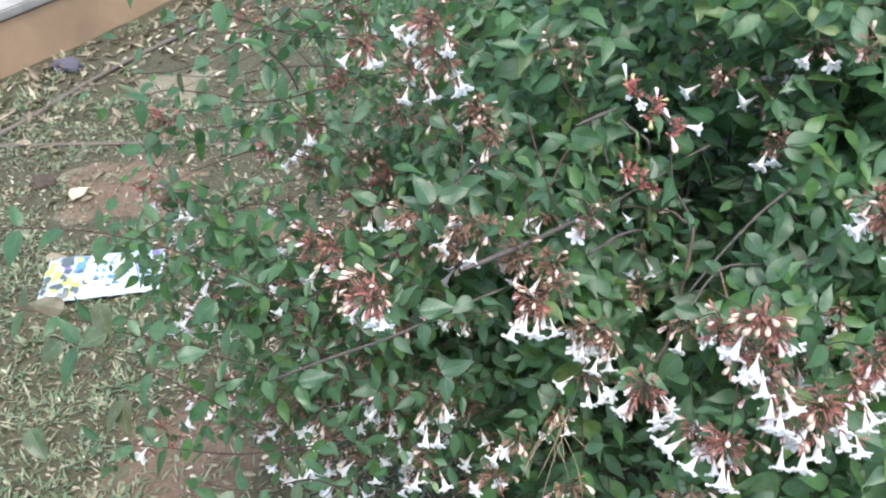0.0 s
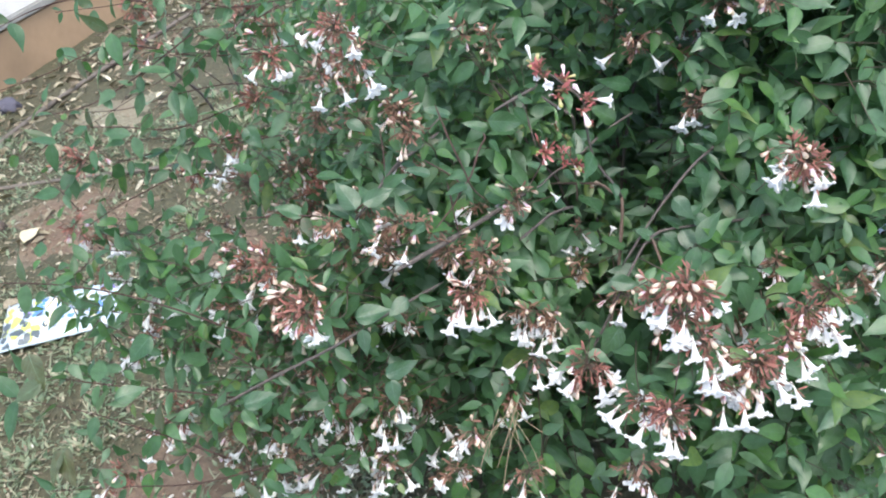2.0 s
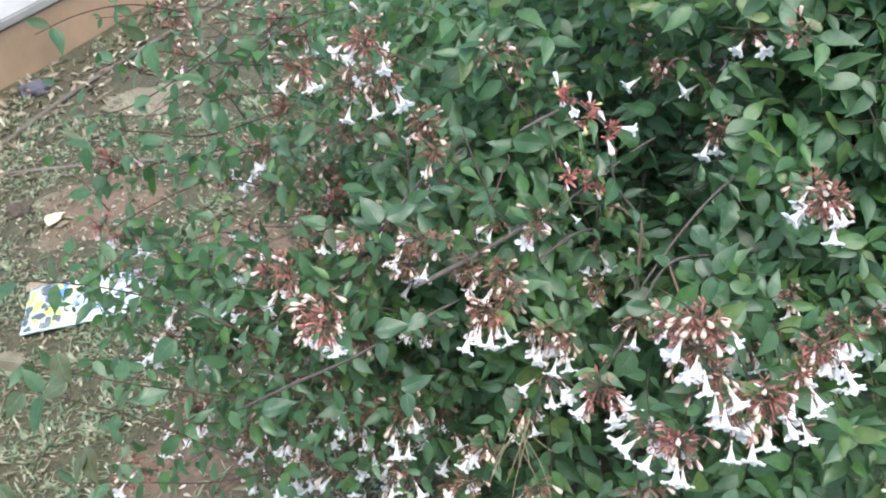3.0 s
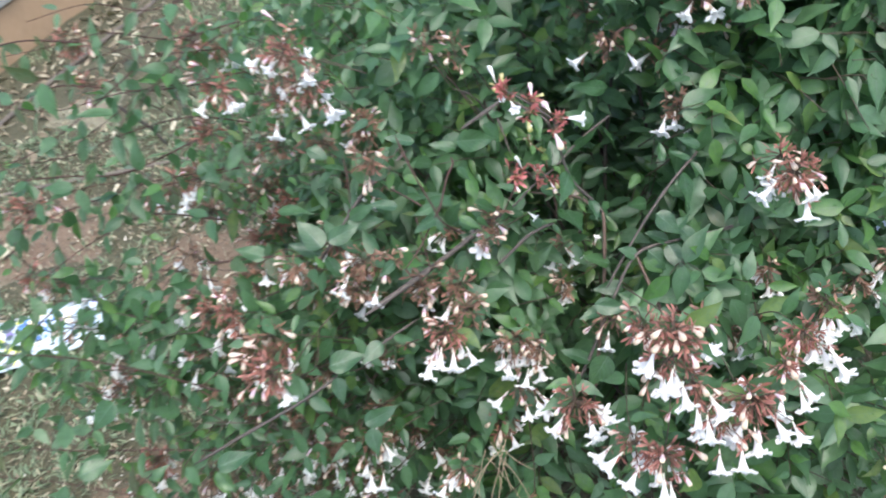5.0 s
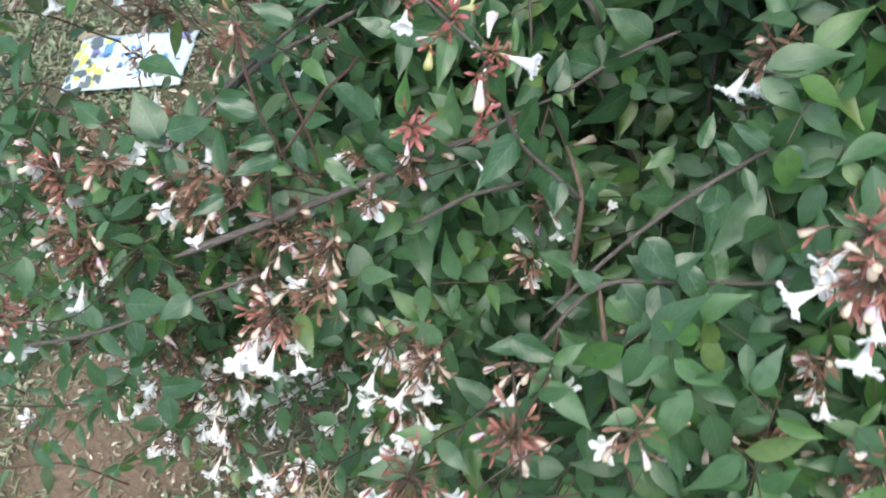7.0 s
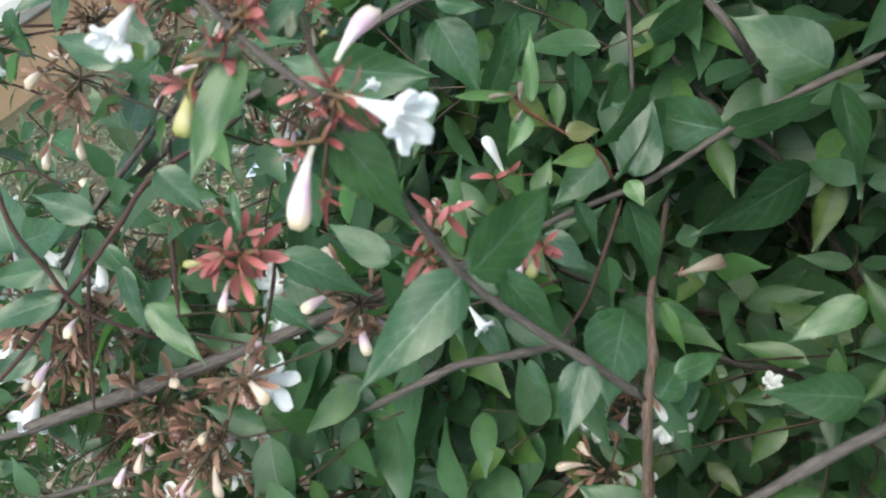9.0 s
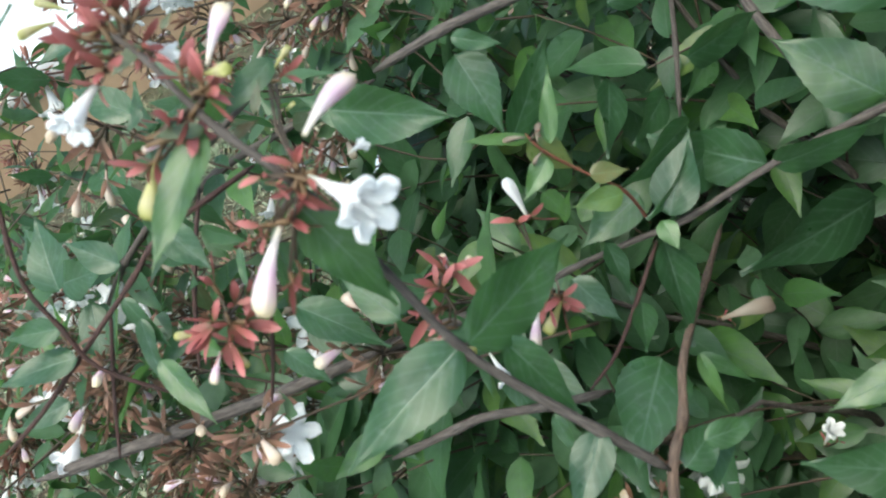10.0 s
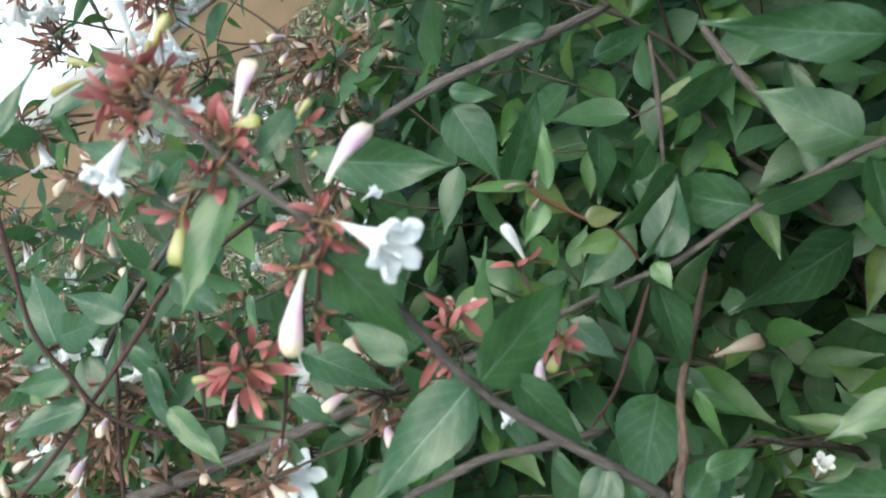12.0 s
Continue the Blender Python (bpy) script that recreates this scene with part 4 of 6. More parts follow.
leaf((0.224, 0.835, 0.739), (0.236, 0.823, 0.717), 0.24, (0.30, -0.52, 0.80))
leaf((0.376, 0.797, 0.773), (0.398, 0.804, 0.770), 0.36, (0.29, -0.36, 0.88))
leaf((0.375, 0.842, 0.773), (0.381, 0.867, 0.784), 0.26, (0.31, -0.36, 0.88))
leaf((0.418, 0.846, 0.784), (0.400, 0.852, 0.796), 0.40, (0.35, -0.24, 0.91))
leaf((0.399, 0.821, 0.785), (0.382, 0.840, 0.789), 0.26, (0.35, -0.31, 0.89))
leaf((0.415, 0.834, 0.789), (0.390, 0.839, 0.805), 0.26, (0.23, -0.51, 0.83))
leaf((0.388, 0.810, 0.779), (0.389, 0.779, 0.751), 0.30, (0.52, -0.29, 0.80))
leaf((0.299, 0.789, 0.685), (0.271, 0.794, 0.702), 0.40, (0.35, -0.17, 0.92))
leaf((0.348, 0.775, 0.759), (0.372, 0.757, 0.736), 0.34, (0.04, -0.60, 0.79))
leaf((0.365, 0.768, 0.736), (0.388, 0.783, 0.742), 0.30, (0.13, -0.16, 0.97))
leaf((0.390, 0.761, 0.718), (0.414, 0.774, 0.714), 0.36, (0.37, -0.53, 0.76))
leaf((0.312, 0.774, 0.657), (0.274, 0.774, 0.664), 0.30, (0.24, -0.69, 0.68))
leaf((0.425, 0.831, 0.793), (0.442, 0.824, 0.781), 0.34, (0.22, -0.47, 0.85))
leaf((0.146, 0.804, 0.709), (0.172, 0.802, 0.695), 0.30, (0.34, -0.12, 0.93))
leaf((0.427, 0.978, 0.765), (0.394, 0.955, 0.769), 0.30, (0.13, -0.10, 0.99))
leaf((0.322, 0.757, 0.720), (0.302, 0.760, 0.735), 0.36, (0.13, -0.57, 0.81))
leaf((0.327, 0.753, 0.716), (0.350, 0.741, 0.701), 0.36, (0.35, -0.17, 0.92))
leaf((0.359, 0.766, 0.719), (0.370, 0.731, 0.699), 0.30, (-0.12, -0.48, 0.87))
leaf((0.360, 0.769, 0.721), (0.336, 0.779, 0.735), 0.34, (0.18, -0.44, 0.88))
leaf((0.397, 0.780, 0.709), (0.388, 0.816, 0.727), 0.28, (0.40, -0.32, 0.86))
leaf((0.404, 0.781, 0.707), (0.428, 0.752, 0.687), 0.30, (0.52, -0.10, 0.85))
leaf((0.437, 0.794, 0.697), (0.456, 0.802, 0.708), 0.34, (0.15, -0.30, 0.94))
leaf((0.327, 0.717, 0.676), (0.293, 0.738, 0.690), 0.40, (0.04, -0.60, 0.80))
leaf((0.333, 0.715, 0.673), (0.360, 0.725, 0.682), 0.30, (0.27, -0.50, 0.82))
leaf((0.346, 0.690, 0.653), (0.382, 0.711, 0.663), 0.30, (0.01, -0.10, 0.99))
leaf((0.285, 0.726, 0.684), (0.244, 0.717, 0.682), 0.26, (0.12, -0.01, 0.99))
leaf((0.286, 0.724, 0.683), (0.306, 0.698, 0.672), 0.30, (0.53, -0.10, 0.84))
leaf((0.251, 0.693, 0.639), (0.220, 0.704, 0.657), 0.30, (0.30, -0.20, 0.93))
leaf((0.324, 0.683, 0.656), (0.328, 0.657, 0.651), 0.40, (0.59, -0.27, 0.75))
leaf((0.424, 0.855, 0.763), (0.462, 0.857, 0.763), 0.36, (0.20, -0.18, 0.96))
leaf((0.425, 0.857, 0.764), (0.427, 0.883, 0.779), 0.30, (0.48, -0.35, 0.80))
leaf((0.405, 0.880, 0.760), (0.395, 0.841, 0.750), 0.34, (0.49, -0.42, 0.76))
leaf((0.378, 0.830, 0.739), (0.412, 0.823, 0.735), 0.36, (0.27, -0.12, 0.95))
leaf((-0.013, 0.801, 0.771), (-0.049, 0.819, 0.783), 0.26, (0.16, -0.47, 0.87))
leaf((-0.008, 0.800, 0.769), (0.008, 0.770, 0.745), 0.26, (0.54, -0.16, 0.82))
leaf((0.020, 0.838, 0.782), (0.061, 0.827, 0.778), 0.28, (0.08, -0.73, 0.67))
leaf((0.024, 0.843, 0.784), (0.032, 0.881, 0.798), 0.26, (-0.09, -0.33, 0.94))
leaf((-0.057, 0.868, 0.790), (-0.016, 0.856, 0.787), 0.28, (0.31, 0.01, 0.95))
leaf((-0.073, 0.812, 0.774), (-0.108, 0.827, 0.783), 0.30, (0.15, -0.50, 0.85))
leaf((0.037, 0.698, 0.728), (0.014, 0.678, 0.724), 0.36, (0.31, -0.48, 0.82))
leaf((-0.009, 0.795, 0.786), (-0.029, 0.818, 0.815), 0.42, (0.21, -0.49, 0.85))
leaf((-0.001, 0.798, 0.791), (0.039, 0.804, 0.801), 0.32, (0.07, -0.74, 0.67))
leaf((0.050, 0.853, 0.815), (0.043, 0.878, 0.848), 0.36, (0.34, -0.51, 0.79))
leaf((0.057, 0.854, 0.817), (0.081, 0.872, 0.842), 0.36, (0.18, -0.69, 0.70))
leaf((0.003, 0.650, 0.665), (0.043, 0.655, 0.674), 0.32, (0.05, -0.72, 0.69))
leaf((0.008, 0.646, 0.660), (0.010, 0.627, 0.635), 0.34, (0.04, -0.59, 0.80))
leaf((-0.148, 0.626, 0.673), (-0.107, 0.630, 0.680), 0.30, (-0.03, -0.39, 0.92))
leaf((-0.149, 0.623, 0.669), (-0.134, 0.606, 0.649), 0.30, (-0.10, -0.65, 0.76))
leaf((-0.021, 0.691, 0.716), (0.021, 0.693, 0.721), 0.34, (-0.00, -0.46, 0.89))
leaf((-0.016, 0.683, 0.706), (-0.014, 0.663, 0.681), 0.30, (0.34, -0.53, 0.77))
leaf((-0.086, 0.692, 0.696), (-0.046, 0.683, 0.687), 0.28, (0.03, -0.56, 0.83))
leaf((-0.069, 0.742, 0.730), (-0.036, 0.743, 0.733), 0.34, (0.03, -0.82, 0.57))
leaf((0.264, 0.668, 0.673), (0.237, 0.649, 0.647), 0.40, (0.24, -0.73, 0.64))
leaf((0.374, 0.774, 0.734), (0.394, 0.755, 0.712), 0.30, (0.18, -0.49, 0.85))
leaf((0.265, 0.722, 0.694), (0.303, 0.714, 0.686), 0.30, (-0.01, -0.66, 0.75))
leaf((0.335, 0.763, 0.719), (0.362, 0.744, 0.696), 0.34, (0.07, -0.56, 0.83))
leaf((0.028, 0.808, 0.756), (0.040, 0.801, 0.747), 0.50, (0.21, -0.40, 0.89))
leaf((-0.014, 0.927, 0.825), (0.012, 0.915, 0.812), 0.36, (0.20, -0.32, 0.92))
leaf((-0.139, 0.936, 0.828), (-0.122, 0.917, 0.805), 0.40, (-0.08, -0.64, 0.76))
leaf((-0.341, 0.639, 0.772), (-0.332, 0.613, 0.740), 0.34, (0.01, -0.59, 0.81), 2)
leaf((-0.301, 0.551, 0.727), (-0.292, 0.519, 0.702), 0.42, (-0.38, -0.61, 0.69), 2)
leaf((-0.303, 0.550, 0.725), (-0.320, 0.529, 0.698), 0.30, (-0.30, -0.42, 0.85), 2)
leaf((-0.372, 0.628, 0.773), (-0.406, 0.627, 0.786), 0.40, (0.10, -0.22, 0.96), 2)
leaf((-0.380, 0.616, 0.742), (-0.405, 0.601, 0.720), 0.34, (0.18, -0.70, 0.69), 2)
leaf((-0.238, 0.683, 0.736), (-0.269, 0.667, 0.714), 0.36, (0.05, -0.62, 0.78))
leaf((-0.261, 0.603, 0.731), (-0.229, 0.615, 0.731), 0.36, (-0.04, -0.41, 0.91))
leaf((-0.333, 0.620, 0.748), (-0.363, 0.611, 0.736), 0.36, (-0.01, -0.53, 0.85), 2)
leaf((-0.381, 0.521, 0.718), (-0.363, 0.500, 0.692), 0.36, (-0.07, -0.63, 0.77), 2)
leaf((-0.302, 0.529, 0.651), (-0.326, 0.521, 0.639), 0.36, (-0.11, -0.40, 0.91), 2)
leaf((0.265, 0.908, 0.746), (0.269, 0.934, 0.766), 0.34, (0.31, -0.44, 0.84))
leaf((0.252, 0.913, 0.751), (0.237, 0.887, 0.748), 0.36, (0.34, -0.45, 0.83))
leaf((0.295, 0.844, 0.713), (0.308, 0.819, 0.721), 0.34, (0.24, -0.30, 0.92))
leaf((0.223, 0.848, 0.721), (0.249, 0.840, 0.708), 0.26, (0.39, -0.29, 0.87))
leaf((0.139, 0.822, 0.761), (0.170, 0.825, 0.745), 0.28, (0.57, -0.23, 0.79))
# the near flower head at the tip of the main branch
tip_head = flower_head((0.207, 0.816, 0.918))
sepals(tip_head, (0.208, 0.817, 0.919), (0.201, 0.820, 0.939), 4, 0.0076)
sepals(tip_head, (0.207, 0.816, 0.918), (0.197, 0.816, 0.933), 5, 0.0091)
sepals(tip_head, (0.210, 0.819, 0.921), (0.199, 0.821, 0.933), 3, 0.0091)
sepals(tip_head, (0.207, 0.819, 0.919), (0.202, 0.829, 0.931), 5, 0.0098)
sepals(tip_head, (0.208, 0.822, 0.919), (0.205, 0.824, 0.919), 4, 0.0070)
sepals(tip_head, (0.209, 0.821, 0.918), (0.212, 0.829, 0.922), 4, 0.007)
sepals(tip_head, (0.204, 0.815, 0.921), (0.199, 0.803, 0.924), 3, 0.0088)
sepals(tip_head, (0.205, 0.813, 0.920), (0.195, 0.805, 0.932), 5, 0.0091)
sepals(tip_head, (0.204, 0.814, 0.917), (0.198, 0.804, 0.927), 4, 0.0075)
sepals(tip_head, (0.208, 0.810, 0.917), (0.204, 0.805, 0.924), 4, 0.0085)
sepals(tip_head, (0.216, 0.814, 0.915), (0.212, 0.815, 0.913), 4, 0.0063)
sepals(tip_head, (0.212, 0.814, 0.915), (0.218, 0.819, 0.914), 4, 0.0077)
sepals(tip_head, (0.207, 0.808, 0.914), (0.217, 0.804, 0.920), 4, 0.0080)
sepals(tip_head, (0.209, 0.806, 0.915), (0.212, 0.799, 0.915), 4, 0.0077)
sepals(tip_head, (0.208, 0.814, 0.919), (0.198, 0.820, 0.929), 4, 0.0076)
sepals(tip_head, (0.208, 0.817, 0.918), (0.197, 0.818, 0.928), 5, 0.0085)
bloom(tip_head, 'cream_bud', (0.199, 0.815, 0.928), (0.194, 0.813, 0.934))
bloom(tip_head, 'cream_bud', (0.198, 0.811, 0.928), (0.195, 0.803, 0.932))
bloom(tip_head, 'cream_bud', (0.206, 0.825, 0.923), (0.208, 0.835, 0.929))
bloom(tip_head, 'open', (0.210, 0.805, 0.915), (0.212, 0.788, 0.915))
bloom(tip_head, 'white_bud', (0.200, 0.826, 0.925), (0.198, 0.834, 0.940))
bloom(tip_head, 'open', (0.205, 0.821, 0.913), (0.205, 0.827, 0.904))
bloom(tip_head, 'cream_bud', (0.206, 0.823, 0.923), (0.208, 0.826, 0.927))
close_head(tip_head)
second_head = flower_head((0.232, 0.811, 0.902))
sepals(second_head, (0.233, 0.810, 0.905), (0.234, 0.818, 0.902), 4, 0.0079)
sepals(second_head, (0.232, 0.811, 0.902), (0.233, 0.815, 0.908), 5, 0.0095)
sepals(second_head, (0.234, 0.807, 0.903), (0.229, 0.805, 0.900), 3, 0.0077)
sepals(second_head, (0.231, 0.809, 0.901), (0.230, 0.799, 0.901), 4, 0.0077)
sepals(second_head, (0.230, 0.811, 0.904), (0.244, 0.815, 0.896), 4, 0.0067)
sepals(second_head, (0.231, 0.812, 0.903), (0.241, 0.814, 0.903), 4, 0.0077)
sepals(second_head, (0.229, 0.811, 0.907), (0.224, 0.816, 0.909), 4, 0.0076)
sepals(second_head, (0.228, 0.813, 0.905), (0.228, 0.818, 0.911), 3, 0.0077)
bloom(second_head, 'pink_bud', (0.233, 0.817, 0.907), (0.235, 0.829, 0.916))
bloom(second_head, 'cream_bud', (0.235, 0.814, 0.907), (0.245, 0.814, 0.909))
sepals(second_head, (0.225, 0.797, 0.899), (0.220, 0.789, 0.894), 3, 0.0079)
sepals(second_head, (0.222, 0.797, 0.896), (0.222, 0.791, 0.898), 4, 0.0077)
bloom(second_head, 'cream_bud', (0.223, 0.795, 0.897), (0.224, 0.782, 0.891))
bloom(second_head, 'pink_bud', (0.220, 0.802, 0.896), (0.213, 0.799, 0.898))
sepals(second_head, (0.226, 0.796, 0.902), (0.236, 0.810, 0.896), 4, 0.0100)
sepals(second_head, (0.222, 0.799, 0.901), (0.232, 0.805, 0.899), 2, 0.0113)
close_head(second_head)
third_head = flower_head((0.256, 0.805, 0.883))
sepals(third_head, (0.257, 0.803, 0.886), (0.272, 0.806, 0.875), 4, 0.0091)
sepals(third_head, (0.256, 0.805, 0.883), (0.265, 0.809, 0.883), 3, 0.0098)
sepals(third_head, (0.254, 0.807, 0.881), (0.255, 0.806, 0.886), 4, 0.0091)
sepals(third_head, (0.255, 0.804, 0.883), (0.255, 0.809, 0.887), 4, 0.0091)
sepals(third_head, (0.257, 0.805, 0.884), (0.255, 0.795, 0.880), 3, 0.0076)
sepals(third_head, (0.257, 0.804, 0.883), (0.262, 0.798, 0.879), 3, 0.0085)
sepals(third_head, (0.249, 0.795, 0.877), (0.254, 0.800, 0.874), 4, 0.0095)
sepals(third_head, (0.249, 0.796, 0.875), (0.252, 0.797, 0.876), 4, 0.0091)
sepals(third_head, (0.246, 0.795, 0.875), (0.250, 0.785, 0.877), 4, 0.0072)
sepals(third_head, (0.248, 0.796, 0.876), (0.245, 0.788, 0.881), 3, 0.0085)
bloom(third_head, 'open', (0.259, 0.805, 0.883), (0.282, 0.801, 0.880))
bloom(third_head, 'pink_bud', (0.250, 0.816, 0.885), (0.247, 0.838, 0.887))
bloom(third_head, 'pink_bud', (0.249, 0.796, 0.875), (0.251, 0.775, 0.870))
bloom(third_head, 'cream_bud', (0.245, 0.819, 0.890), (0.247, 0.821, 0.891))
bloom(third_head, 'cream_bud', (0.237, 0.828, 0.895), (0.238, 0.835, 0.897))
sepals(third_head, (0.236, 0.828, 0.893), (0.246, 0.832, 0.892), 4, 0.0054)
sepals(third_head, (0.237, 0.825, 0.894), (0.241, 0.827, 0.893), 3, 0.0056)
sepals(third_head, (0.251, 0.792, 0.867), (0.257, 0.787, 0.863), 3, 0.0057)
sepals(third_head, (0.253, 0.788, 0.868), (0.256, 0.785, 0.867), 4, 0.0063)
bloom(third_head, 'open', (0.232, 0.833, 0.859), (0.232, 0.840, 0.857))
sepals(third_head, (0.251, 0.800, 0.886), (0.255, 0.801, 0.884), 4, 0.0041)
sepals(third_head, (0.249, 0.802, 0.886), (0.250, 0.800, 0.888), 3, 0.0049)
close_head(third_head)
low_head = flower_head((0.203, 0.782, 0.840))
sepals(low_head, (0.203, 0.782, 0.840), (0.204, 0.778, 0.846), 5, 0.0098)
sepals(low_head, (0.204, 0.782, 0.837), (0.207, 0.775, 0.837), 5, 0.0091)
sepals(low_head, (0.204, 0.785, 0.838), (0.214, 0.783, 0.835), 4, 0.0091)
sepals(low_head, (0.200, 0.788, 0.845), (0.198, 0.790, 0.852), 4, 0.0091)
sepals(low_head, (0.202, 0.787, 0.841), (0.211, 0.789, 0.846), 4, 0.0085)
sepals(low_head, (0.202, 0.793, 0.839), (0.213, 0.791, 0.846), 3, 0.007)
sepals(low_head, (0.203, 0.784, 0.841), (0.208, 0.780, 0.840), 5, 0.0095)
sepals(low_head, (0.202, 0.781, 0.840), (0.202, 0.772, 0.843), 4, 0.0095)
sepals(low_head, (0.205, 0.783, 0.839), (0.217, 0.787, 0.839), 4, 0.0095)
bloom(low_head, 'cream_bud', (0.199, 0.776, 0.841), (0.195, 0.772, 0.847))
bloom(low_head, 'pink_bud', (0.202, 0.775, 0.835), (0.204, 0.766, 0.833))
bloom(low_head, 'cream_bud', (0.206, 0.778, 0.834), (0.211, 0.774, 0.831))
close_head(low_head)
behind_head = flower_head((0.233, 0.829, 0.798))
sepals(behind_head, (0.235, 0.829, 0.799), (0.235, 0.827, 0.806), 3, 0.0081)
sepals(behind_head, (0.233, 0.829, 0.798), (0.233, 0.827, 0.805), 5, 0.0091)
sepals(behind_head, (0.233, 0.835, 0.799), (0.232, 0.833, 0.806), 4, 0.0083)
sepals(behind_head, (0.231, 0.834, 0.801), (0.240, 0.837, 0.805), 5, 0.0091)
sepals(behind_head, (0.232, 0.827, 0.792), (0.233, 0.822, 0.797), 4, 0.0073)
sepals(behind_head, (0.233, 0.824, 0.796), (0.233, 0.818, 0.798), 4, 0.0085)
sepals(behind_head, (0.236, 0.822, 0.788), (0.226, 0.815, 0.796), 4, 0.0061)
sepals(behind_head, (0.236, 0.822, 0.792), (0.236, 0.818, 0.795), 4, 0.007)
bloom(behind_head, 'pink_bud', (0.233, 0.835, 0.799), (0.232, 0.838, 0.806))
bloom(behind_head, 'pink_bud', (0.234, 0.838, 0.797), (0.237, 0.842, 0.801))
bloom(behind_head, 'cream_bud', (0.239, 0.814, 0.789), (0.248, 0.816, 0.788))
bloom(behind_head, 'open', (0.219, 0.836, 0.745), (0.228, 0.829, 0.738))
close_head(behind_head)
right_head = flower_head((0.253, 0.851, 0.771))
sepals(right_head, (0.248, 0.851, 0.769), (0.259, 0.845, 0.770), 4, 0.0077)
sepals(right_head, (0.253, 0.851, 0.771), (0.260, 0.847, 0.768), 4, 0.0091)
sepals(right_head, (0.253, 0.849, 0.774), (0.254, 0.844, 0.774), 4, 0.0086)
sepals(right_head, (0.250, 0.850, 0.772), (0.250, 0.846, 0.778), 4, 0.0085)
sepals(right_head, (0.251, 0.850, 0.768), (0.262, 0.855, 0.775), 3, 0.0079)
sepals(right_head, (0.254, 0.850, 0.769), (0.261, 0.850, 0.777), 3, 0.0085)
bloom(right_head, 'cream_bud', (0.256, 0.850, 0.770), (0.256, 0.837, 0.770))
bloom(right_head, 'pink_bud', (0.250, 0.845, 0.772), (0.252, 0.831, 0.769))
sepals(right_head, (0.222, 0.879, 0.770), (0.227, 0.876, 0.781), 3, 0.0073)
sepals(right_head, (0.225, 0.879, 0.772), (0.231, 0.881, 0.775), 4, 0.0085)
bloom(right_head, 'white_bud', (0.225, 0.882, 0.770), (0.221, 0.888, 0.786))
close_head(right_head)
shoot_head = flower_head((0.237, 0.894, 0.801))
sepals(shoot_head, (0.238, 0.894, 0.804), (0.245, 0.909, 0.804), 4, 0.0020)
sepals(shoot_head, (0.237, 0.894, 0.801), (0.239, 0.896, 0.804), 2, 0.002)
bloom(shoot_head, 'dry_bud', (0.238, 0.893, 0.800), (0.238, 0.896, 0.806))
bloom(shoot_head, 'dry_bud', (0.235, 0.892, 0.804), (0.231, 0.888, 0.809))
bloom(shoot_head, 'dry_bud', (0.239, 0.892, 0.797), (0.238, 0.887, 0.798))
close_head(shoot_head)
dry_head = flower_head((0.280, 0.893, 0.702))
sepals(dry_head, (0.279, 0.892, 0.705), (0.283, 0.897, 0.701), 4, 0.0041)
sepals(dry_head, (0.280, 0.893, 0.702), (0.286, 0.897, 0.702), 2, 0.004)
bloom(dry_head, 'dry_bud', (0.280, 0.892, 0.704), (0.296, 0.904, 0.705))
close_head(dry_head)
star_head = flower_head((0.306, 0.887, 0.622))
sepals(star_head, (0.309, 0.890, 0.620), (0.318, 0.896, 0.630), 3, 0.0037)
sepals(star_head, (0.306, 0.887, 0.622), (0.308, 0.889, 0.629), 2, 0.004)
bloom(star_head, 'open', (0.306, 0.887, 0.623), (0.311, 0.890, 0.636))
close_head(star_head)
cluster((-0.012, 0.960, 0.932), 4, 7, 12, .034, 'r')
cluster((-0.094, 0.965, 0.903), 2, 1, 16, .026, 'r')
cluster((-0.120, 0.955, 0.852), 0, 1, 14, .02, 'r')
cluster((-0.056, 0.987, 0.796), 0, 0, 16, .028, 'b')
cluster((-0.240, 1.114, 0.667), 4, 0, 6, .028, 'b')
cluster((-0.182, 1.028, 0.687), 0, 1, 20, .035, 'b')
cluster((-0.231, 1.034, 0.614), 3, 0, 6, .03, 'b')
cluster((-0.125, 0.930, 0.645), 3, 1, 6, .025, 'b')
cluster((-0.150, 0.844, 0.649), 1, 0, 10, .03, 'b')
cluster((-0.063, 0.636, 0.781), 1, 3, 22, .024, 'r')
cluster((0.103, 0.695, 0.727), 5, 4, 14, .022, 'r')
cluster((0.087, 0.759, 0.735), 0, 0, 16, .026, 'b')
cluster((0.128, 0.717, 0.731), 0, 1, 14, .022, 'b')
cluster((0.168, 0.716, 0.665), 4, 2, 6, .022, 'b')
cluster((0.169, 0.699, 0.613), 4, 0, 6, .02, 'b')
cluster((0.201, 0.716, 0.650), 1, 2, 8, .02, 'b')
cluster((0.216, 0.616, 0.677), 7, 3, 18, .026, 'r')
cluster((0.262, 0.863, 0.658), 2, 0, 4, .014, 'b')
cluster((0.251, 0.827, 0.629), 2, 1, 6, .018, 'b')
cluster((0.289, 0.548, 0.832), 2, 8, 22, .024, 'r')
cluster((0.282, 0.545, 0.805), 3, 1, 8, .02, 'r')
cluster((0.304, 0.540, 0.774), 4, 1, 12, .024, 'r')
cluster((0.360, 0.539, 0.733), 7, 3, 22, .03, 'r')
cluster((0.324, 0.533, 0.725), 3, 1, 10, .022, 'r')
cluster((0.274, 0.524, 0.697), 5, 2, 18, .024, 'r')
cluster((0.257, 0.551, 0.684), 3, 1, 8, .02, 'r')
cluster((0.434, 0.602, 0.732), 6, 2, 16, .026, 'r')
cluster((0.406, 0.579, 0.720), 3, 1, 8, .02, 'r')
cluster((0.468, 0.725, 0.823), 6, 4, 24, .026, 'r')
